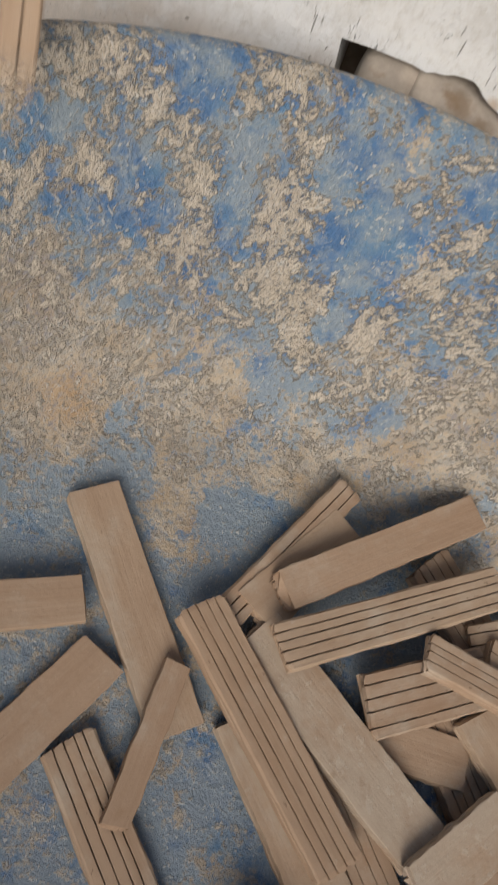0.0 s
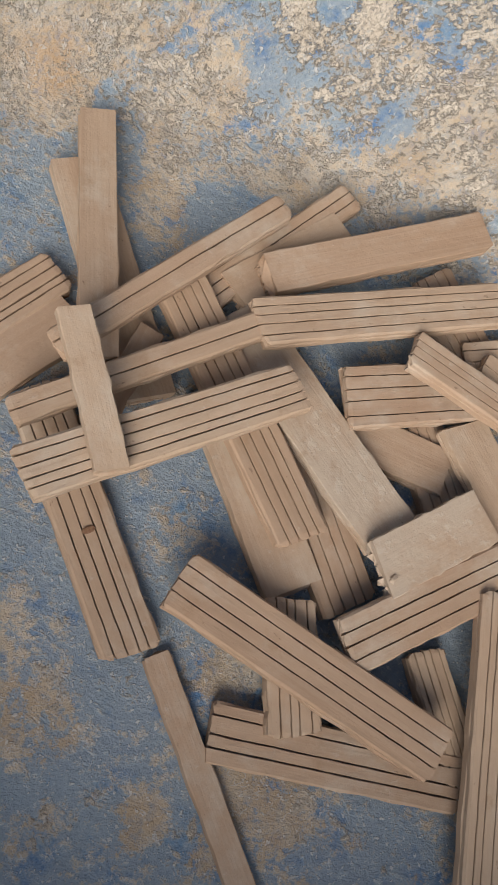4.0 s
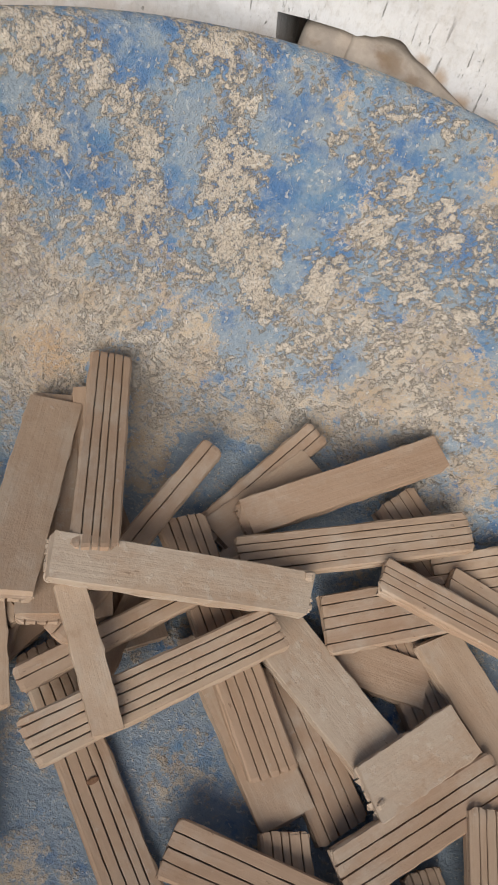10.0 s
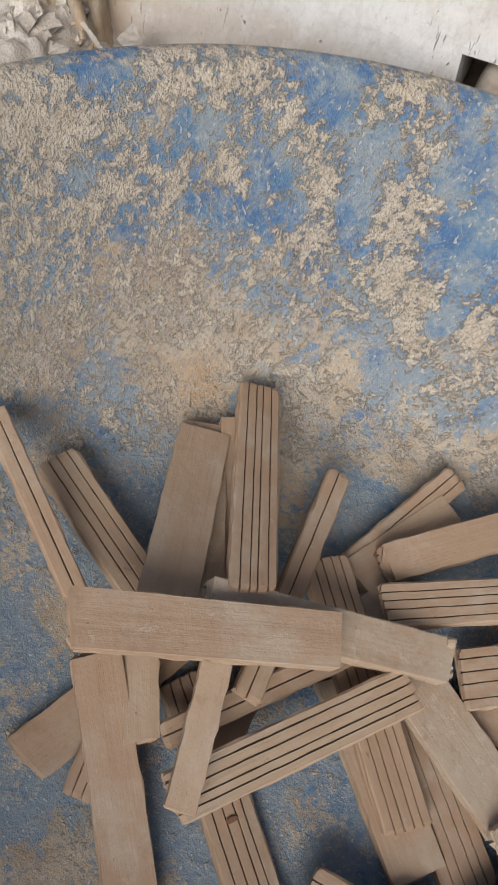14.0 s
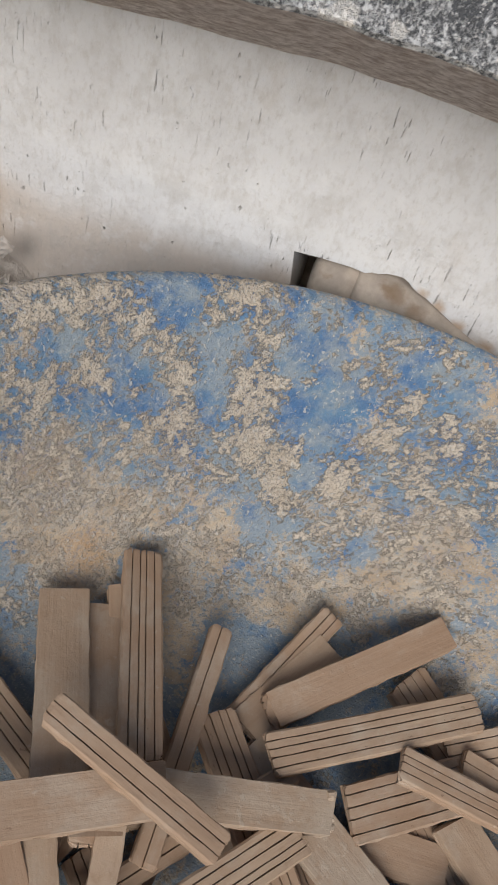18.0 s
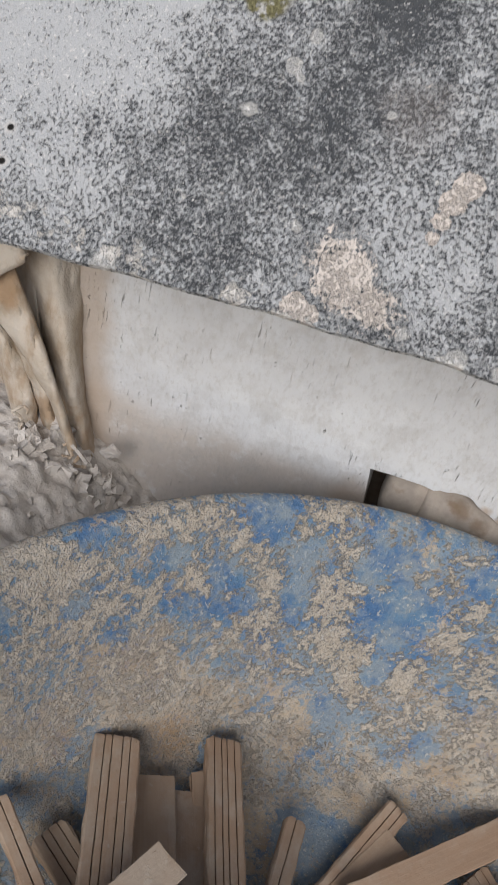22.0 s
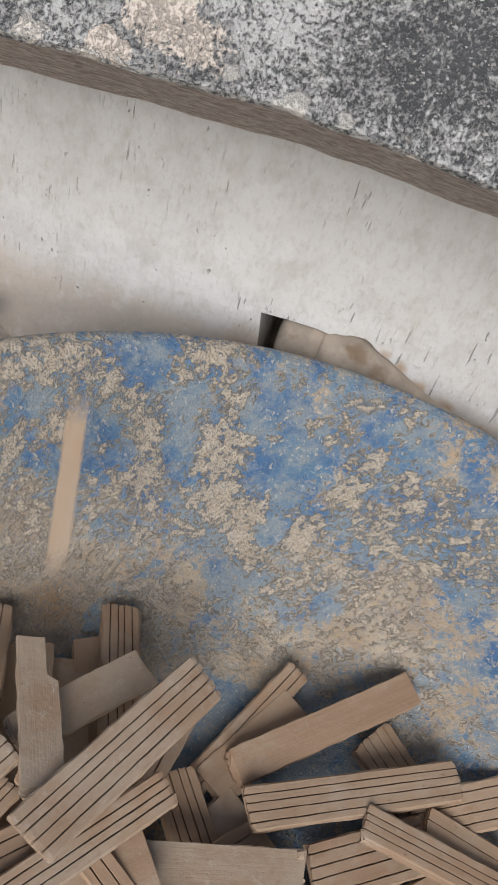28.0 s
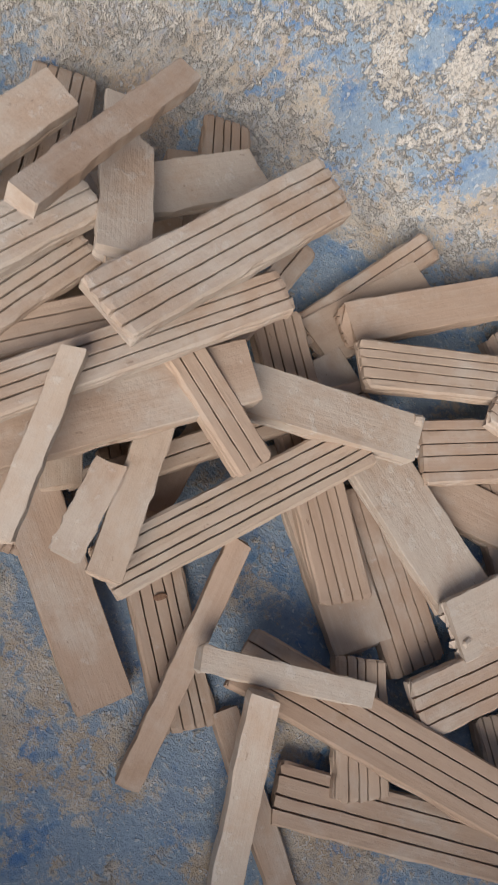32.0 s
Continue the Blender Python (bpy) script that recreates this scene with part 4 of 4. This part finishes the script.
    ('p', 0.1277, 0.025, 0.012, [(3.5, 0.0345, 0.1441, 0.2289, 6.04, 6.09, 4.87), (4.0, 0.0619, 0.1394, 0.2, -1.65, 11.07, -51.2), (10.35, 0.0619, 0.1394, 0.2, -1.65, 11.07, -51.2), (10.6, 0.0413, 0.1053, 0.1981, -5.43, 10.14, -79.43), (26.1, 0.0413, 0.1053, 0.1981, -5.43, 10.14, -79.43), (26.4, 0.0523, 0.0928, 0.1956, -5.64, 10.08, -81.23)]),
    ('g3', 0.2098, 0.04, 0.018, [(4.6, -0.1234, 0.1993, 0.2799, 2.32, 15.14, -24.36), (4.8, -0.082, 0.2065, 0.1857, 2.93, 0.6, -20.17), (7.75, -0.082, 0.2065, 0.1857, 2.93, 0.6, -20.17), (8.0, -0.0913, 0.22, 0.1719, 1.58, 5.66, -29.37)]),
    ('s', 0.2407, 0.0408, 0.018, [(4.25, 0.0463, 0.2366, 0.3043, 7.43, 10.25, 19.69), (4.45, 0.1122, 0.2317, 0.2028, 7.42, 12.86, 19.0), (13.8, 0.1122, 0.2317, 0.2028, 7.42, 12.86, 19.0), (14.2, 0.1147, 0.218, 0.1918, 6.96, 14.53, 16.94), (26.1, 0.1147, 0.218, 0.1918, 6.96, 14.53, 16.94), (26.4, 0.1234, 0.2148, 0.1904, 7.64, 12.59, 19.68)]),
    ('p', 0.1125, 0.0301, 0.014, [(5.4, -0.0109, 0.1104, 0.2299, -4.31, 7.41, -70.32), (5.6, -0.0119, 0.0988, 0.1682, -4.65, 7.2, -73.0), (6.0, -0.0305, 0.1266, 0.158, -4.37, 12.9, -70.63), (6.1, -0.0305, 0.1266, 0.158, -4.37, 12.9, -70.63), (6.5, -0.0225, 0.1323, 0.1652, -3.08, 10.68, -61.17)]),
    ('p', 0.2128, 0.0416, 0.014, [(6.1, -0.0657, 0.0973, 0.316, -1.98, 20.84, -53.12), (6.2, -0.0224, 0.0705, 0.1822, -1.72, 16.42, -51.57), (6.4, -0.0277, 0.0761, 0.1656, -3.3, 17.27, -62.49), (6.9, -0.0218, 0.074, 0.1621, -3.41, 15.72, -63.33), (7.9, -0.0185, 0.0577, 0.1552, -2.75, 18.13, -58.55), (10.35, -0.0185, 0.0577, 0.1552, -2.75, 18.13, -58.55), (10.6, -0.0006, 0.0493, 0.1421, -1.77, 18.99, -51.82), (26.0, -0.0006, 0.0493, 0.1421, -1.77, 18.99, -51.82), (26.4, 0.0259, 0.0382, 0.1318, -0.03, 17.26, -40.25)]),
    ('p', 0.2472, 0.0463, 0.014, [(7.0, -0.0812, 0.2769, 0.4973, -5.11, 28.91, -73.8), (7.2, -0.0706, 0.2688, 0.2131, -4.53, -6.86, -70.98), (7.4, -0.0507, 0.271, 0.1993, -4.36, -6.8, -69.72), (8.25, -0.0507, 0.271, 0.1993, -4.36, -6.8, -69.72), (8.45, -0.0678, 0.2706, 0.203, -3.66, -2.96, -64.93), (8.6, -0.0684, 0.2546, 0.1832, -4.25, -6.17, -68.98), (9.3, -0.032, 0.2701, 0.1807, -4.06, -4.0, -67.78), (17.6, -0.032, 0.2701, 0.1807, -4.06, -4.0, -67.78), (18, -0.019, 0.259, 0.1919, -4.45, -8.09, -70.2)]),
    ('g1', 0.1762, 0.0213, 0.014, [(7.8, -0.0867, 0.2293, 0.2805, -1.03, 14.39, -46.93), (8.0, -0.1449, 0.2153, 0.243, 1.59, 17.53, -29.46), (8.6, -0.1649, 0.2068, 0.2195, 0.64, 16.59, -35.75)]),
    ('p', 0.2243, 0.0508, 0.014, [(8.3, -0.126, 0.2773, 0.3504, -2.54, 13.39, -57.25), (8.4, -0.1086, 0.2361, 0.2534, -2.62, -1.0, -57.68), (8.6, -0.0709, 0.2394, 0.2099, -4.35, -6.56, -69.64), (8.9, -0.0807, 0.2559, 0.2115, -4.16, -4.42, -68.52), (9.3, -0.0464, 0.2624, 0.1962, -5.25, -8.29, -76.38), (17.5, -0.0464, 0.2624, 0.1962, -5.25, -8.29, -76.38), (17.8, -0.0613, 0.2639, 0.2012, -4.06, -7.44, -67.41)]),
    ('g4', 0.2444, 0.0414, 0.016, [(9.0, -0.0523, 0.2071, 0.3401, 176.6, 7.87, -63.49), (9.2, -0.0275, 0.306, 0.2337, 36.41, -6.55, -64.1), (9.4, -0.0043, 0.3256, 0.2095, -4.57, -8.59, -71.01), (26.1, -0.0043, 0.3256, 0.2095, -4.57, -8.59, -71.01), (26.4, 0.0092, 0.3328, 0.2079, -4.46, -9.3, -70.03)]),
    ('p', 0.222, 0.046, 0.018, [(10.3, -0.0138, 0.3462, 0.5039, 8.26, 8.65, 33.41), (10.4, -0.0028, 0.1892, 0.3155, 7.93, 3.24, 27.89), (10.5, 0.019, 0.1624, 0.2339, 7.75, 6.62, 25.71), (13.8, 0.019, 0.1624, 0.2339, 7.75, 6.62, 25.71), (14.2, 0.0145, 0.1666, 0.2374, 7.43, 8.92, 22.79), (17.6, 0.0145, 0.1666, 0.2374, 7.43, 8.92, 22.79), (17.8, -0.0336, 0.1484, 0.2342, 7.92, 3.26, 27.7), (26.0, -0.0336, 0.1484, 0.2342, 7.92, 3.26, 27.7), (26.4, 0.011, 0.1217, 0.2264, 8.55, 0.56, 46.25)]),
    ('p', 0.1928, 0.0185, 0.012, [(15.5, 0.0951, 0.1662, 0.305, -7.57, 4.02, -102.26), (15.75, 0.1392, 0.0215, 0.1242, -6.56, 17.74, -88.69)]),
    ('g2', 0.189, 0.03, 0.014, [(17.6, -0.1109, 0.3298, 0.3078, 66.06, 7.61, -67.52), (17.7, -0.0771, 0.219, 0.2793, 25.66, 7.39, -70.6), (17.95, 0.0353, 0.192, 0.2527, 3.33, 7.89, -17.06), (19.05, 0.0353, 0.192, 0.2527, 3.33, 7.89, -17.06), (19.4, 0.0186, 0.2027, 0.2506, 2.63, 11.14, -22.11), (26.0, 0.0186, 0.2027, 0.2506, 2.63, 11.14, -22.11), (26.4, 0.0387, 0.1816, 0.2387, 1.95, 15.95, -26.98)]),
    ('g2', 0.215, 0.031, 0.014, [(18.4, -0.0671, 0.1856, 0.2841, -3.55, 7.8, -64.62), (18.6, -0.0722, 0.1849, 0.2846, -4.24, 7.45, -69.81), (18.9, -0.088, 0.1781, 0.2858, -5.35, 6.7, -78.8), (19.02, -0.088, 0.1781, 0.2858, -5.35, 6.7, -78.8), (19.12, -0.0227, 0.1673, 0.2736, -8.2, -1.07, -146.82), (19.3, -0.0776, 0.1564, 0.2738, -8.42, -0.11, -140.6), (26, -0.0776, 0.1564, 0.2738, -8.42, -0.11, -140.6), (26.4, -0.0897, 0.0979, 0.2479, -8.55, -0.52, -133.48)]),
    ('g3', 0.2216, 0.033, 0.014, [(18.9, -0.059, 0.3205, 0.5121, 172.8, 28.11, -91.01), (19.0, -0.0321, 0.1748, 0.3941, 172.27, -9.74, -101.41), (19.2, 0.0271, 0.1664, 0.285, 51.48, 0.83, -124.51), (19.4, 0.037, 0.1972, 0.2631, -8.56, -0.14, -130.96), (26, 0.037, 0.1972, 0.2631, -8.56, -0.14, -130.96), (26.4, 0.0147, 0.1612, 0.2597, -8.56, 1.7, -127.47)]),
    ('g4', 0.2004, 0.0515, 0.016, [(19.9, -0.1704, 0.3629, 0.3947, 77.09, 15.45, -59.82), (20.0, -0.1209, 0.2809, 0.2597, 77.47, 5.62, -57.28), (20.12, -0.1352, 0.2486, 0.2624, 17.39, 10.68, -57.82), (20.4, -0.1268, 0.2538, 0.2427, -3.23, 1.33, -62.14), (21.4, -0.1268, 0.2538, 0.2427, -3.23, 1.33, -62.14), (21.8, -0.1209, 0.2818, 0.2333, -4.42, -6.99, -70.11)]),
    ('p', 0.15, 0.04, 0.014, [(21.5, -0.089, 0.2881, 0.4705, -7.88, 43.21, -87.25), (21.6, -0.0474, 0.223, 0.3057, -6.8, 5.21, -92.75), (21.9, -0.0804, 0.1925, 0.2827, -8.33, -2.81, -115.89), (25.5, -0.0804, 0.1925, 0.2827, -8.33, -2.81, -115.89), (25.9, -0.0125, 0.2955, 0.2952, -8.61, -5.92, -128.26), (26.3, -0.0191, 0.3016, 0.2522, -8.65, -9.02, -124.8)]),
    ('p', 0.225, 0.034, 0.016, [(22.5, -0.0928, 0.3521, 0.4914, -6.15, 32.71, -80.34), (22.6, -0.0939, 0.2359, 0.3113, -5.9, 6.22, -83.65), (22.8, -0.0798, 0.2659, 0.2641, -8.02, -9.38, -105.97), (24.2, -0.0798, 0.2659, 0.2641, -8.02, -9.38, -105.97), (24.4, -0.1445, 0.1854, 0.2819, -7.75, 3.67, -104.86)]),
    ('d', 0.139, 0.0183, 0.012, [(26.85, -0.0698, 0.371, 0.5369, -7.2, 38.85, -85.18), (27.15, 0.2094, 0.0378, 0.1454, 7.02, 7.01, 15.01)]),
    ('p', 0.225, 0.0233, 0.012, [(24.2, -0.1234, 0.4828, 0.614, -7.9, 41.04, -89.03), (24.3, -0.0922, 0.3084, 0.4184, -6.73, 37.74, -82.32), (24.5, 0.2258, -0.0742, 0.1012, -4.83, 30.46, -71.41)]),
    ('g3', 0.228, 0.0389, 0.014, [(25.1, -0.0986, 0.4033, 0.566, 172.18, 41.7, -87.97), (25.2, -0.0795, 0.296, 0.4127, 113.13, 24.54, -89.5), (25.4, -0.1084, 0.1241, 0.2829, -8.26, 2.25, -114.89)]),
    ('g4', 0.2046, 0.0482, 0.016, [(25.9, -0.0848, 0.3738, 0.5913, 173.11, 39.79, -82.41), (26.0, -0.02, 0.1709, 0.5019, 161.13, 14.28, -92.59), (26.1, 0.0125, 0.2767, 0.3304, 75.71, 2.17, -115.47), (26.2, 0.0353, 0.2501, 0.2978, -8.33, -0.77, -116.25), (29.7, 0.0353, 0.2501, 0.2978, -8.33, -0.77, -116.25), (29.95, 0.0352, 0.2391, 0.2918, -8.34, -1.09, -115.53)]),
    ('g3', 0.1352, 0.0317, 0.014, [(26.3, -0.0087, 0.3741, 0.4828, 65.56, 42.82, -65.23), (26.42, 0.005, 0.2382, 0.3218, 13.95, 6.07, -85.11), (26.6, -0.0724, 0.1434, 0.2604, -8.07, 2.87, -110.57)]),
    ('w', 0.15, 0.036, 0.014, [(27.1, -0.0464, 0.3389, 0.4589, -4.97, 22.56, -74.18), (27.3, -0.049, 0.2646, 0.2836, -3.38, -4.57, -62.78), (29.7, -0.049, 0.2646, 0.2836, -3.38, -4.57, -62.78), (29.95, -0.0497, 0.2608, 0.2815, -3.15, -3.89, -65.65)]),
    ('d', 0.0711, 0.0227, 0.022, [(27.6, -0.058, 0.3256, 0.4847, -4.69, 7.18, -73.34), (27.9, 0.0312, 0.0671, 0.1916, -6.46, 13.85, -88.45)]),
    ('p', 0.1247, 0.0162, 0.012, [(28.0, -0.0802, 0.3648, 0.4712, -4.9, 28.25, -72.45), (28.2, -0.0779, 0.2603, 0.3241, -6.43, 19.34, -87.1), (29.7, -0.0779, 0.2603, 0.3241, -6.43, 19.34, -87.1), (29.95, -0.0061, 0.066, 0.2618, 4.75, 16.65, -82.31)]),
    ('p', 0.1851, 0.02, 0.015, [(29.6, -0.1042, 0.3578, 0.5694, -6.61, 49.14, -75.16), (29.7, -0.0906, 0.2688, 0.3854, -4.35, 13.8, -70.44), (29.8, -0.0797, 0.2683, 0.3639, -5.64, 14.53, -80.88), (30.0, -0.0589, 0.249, 0.325, -7.55, -7.39, -98.61)]),
]

BOARDS = []
for k, (style, L, W, T, rows) in enumerate(PIECES):
    ob = board(style, L, W, T, k + 1)
    tagged(ob, board_label(style, W), "wood offcut", "wood offcuts in the tub")
    ob.matrix_world = pose(*rows[-1][1:])
    BOARDS.append((ob, T, rows))
    if style == "k4":
        v, f = tube([(-0.001, 0, T / 2 - 0.002), (0.001, 0.0002, T / 2 + 0.0004)], [0.006, 0.006], 12)
        knot = mesh_object("knot", [(p[0] * 0.5 + 0.012, p[1] * 0.9, T / 2 + 0.0006 + (p[2] - T / 2) * 0.2) for p in v], f, KNOT, ob)
tagged(board("p2", 0.20, 0.043, 0.014, 99), "pale pine offcut stuck on the sloping stone chute", "wood offcut").matrix_world = Matrix.Translation((-0.088, 0.766, 1.1105)) @ pose(0, 0, 0, 41, 0, 0) @ pose(0, 0, 0, 0, 0, 83)


CHUTE_X, CHUTE_TURN = -0.095, Matrix(((0, 1, 0), (-math.cos(SL), 0, -math.sin(SL)), (-math.sin(SL), 0, math.cos(SL)))).to_4x4()


def on_chute(along, flip, T, under=False):
    """The pose of a board that lies lengthwise on the chute, its middle so many metres above the lip."""
    at = Vector((CHUTE_X, ED_Y + along * math.cos(SL), ED_Z + along * math.sin(SL))) + (T / 2 + 0.004) * Vector((0, -math.sin(SL), math.cos(SL)))
    return Matrix.Translation(at) @ CHUTE_TURN @ pose(0, 0, 0, 0, 0, 180 if flip else 0) @ pose(0, 0, 0, 180 if under else 0, 0, 0)


def motions():
    """Offcuts slide down the chute into the tub one after another, from the shelf above it."""
    place = 0
    for ob, T, rows in BOARDS:
        if len(rows) == 1:
            continue
        keys = []
        t0 = rows[0][0]
        if t0 > 0:
            first = pose(*rows[0][1:])
            flip = (first.to_3x3() @ Vector((1, 0, 0))).dot(CHUTE_TURN.to_3x3() @ Vector((1, 0, 0))) < 0
            under = first.to_3x3().col[2].dot(CHUTE_TURN.to_3x3().col[2]) < -0.1
            shelf = pose(-0.40 + 0.075 * (place % 18), SHELF_Y + 0.22 + 0.32 * (place // 18), SHELF_Z + T / 2 + 0.002, 0, 0, 90 if flip else -90) @ pose(0, 0, 0, 180 if under else 0, 0, 0)
            place += 1
            keys = [(0.0, shelf)] if t0 > 1.0 else []
            slide = ((1.1, None), (0.72, 0.92), (0.58, 0.76), (0.42, 0.54), (0.30, 0.37), (0.20, 0.23), (0.10, 0.08))
            for before, along in slide:
                if t0 - before > 0.02:
                    keys.append((t0 - before, shelf if along is None else on_chute(along, flip, T, under)))
            if not keys:
                keys = [(0.0, on_chute(0.9, flip, T, under))]
            if keys[0][0] > 0:
                keys.insert(0, (0.0, keys[0][1]))
        for t, *p in rows:
            keys.append((t, pose(*p)))
        if keys[-1][0] < 31.9:
            keys.append((32.0, keys[-1][1]))
        walk(ob, keys)


motions()
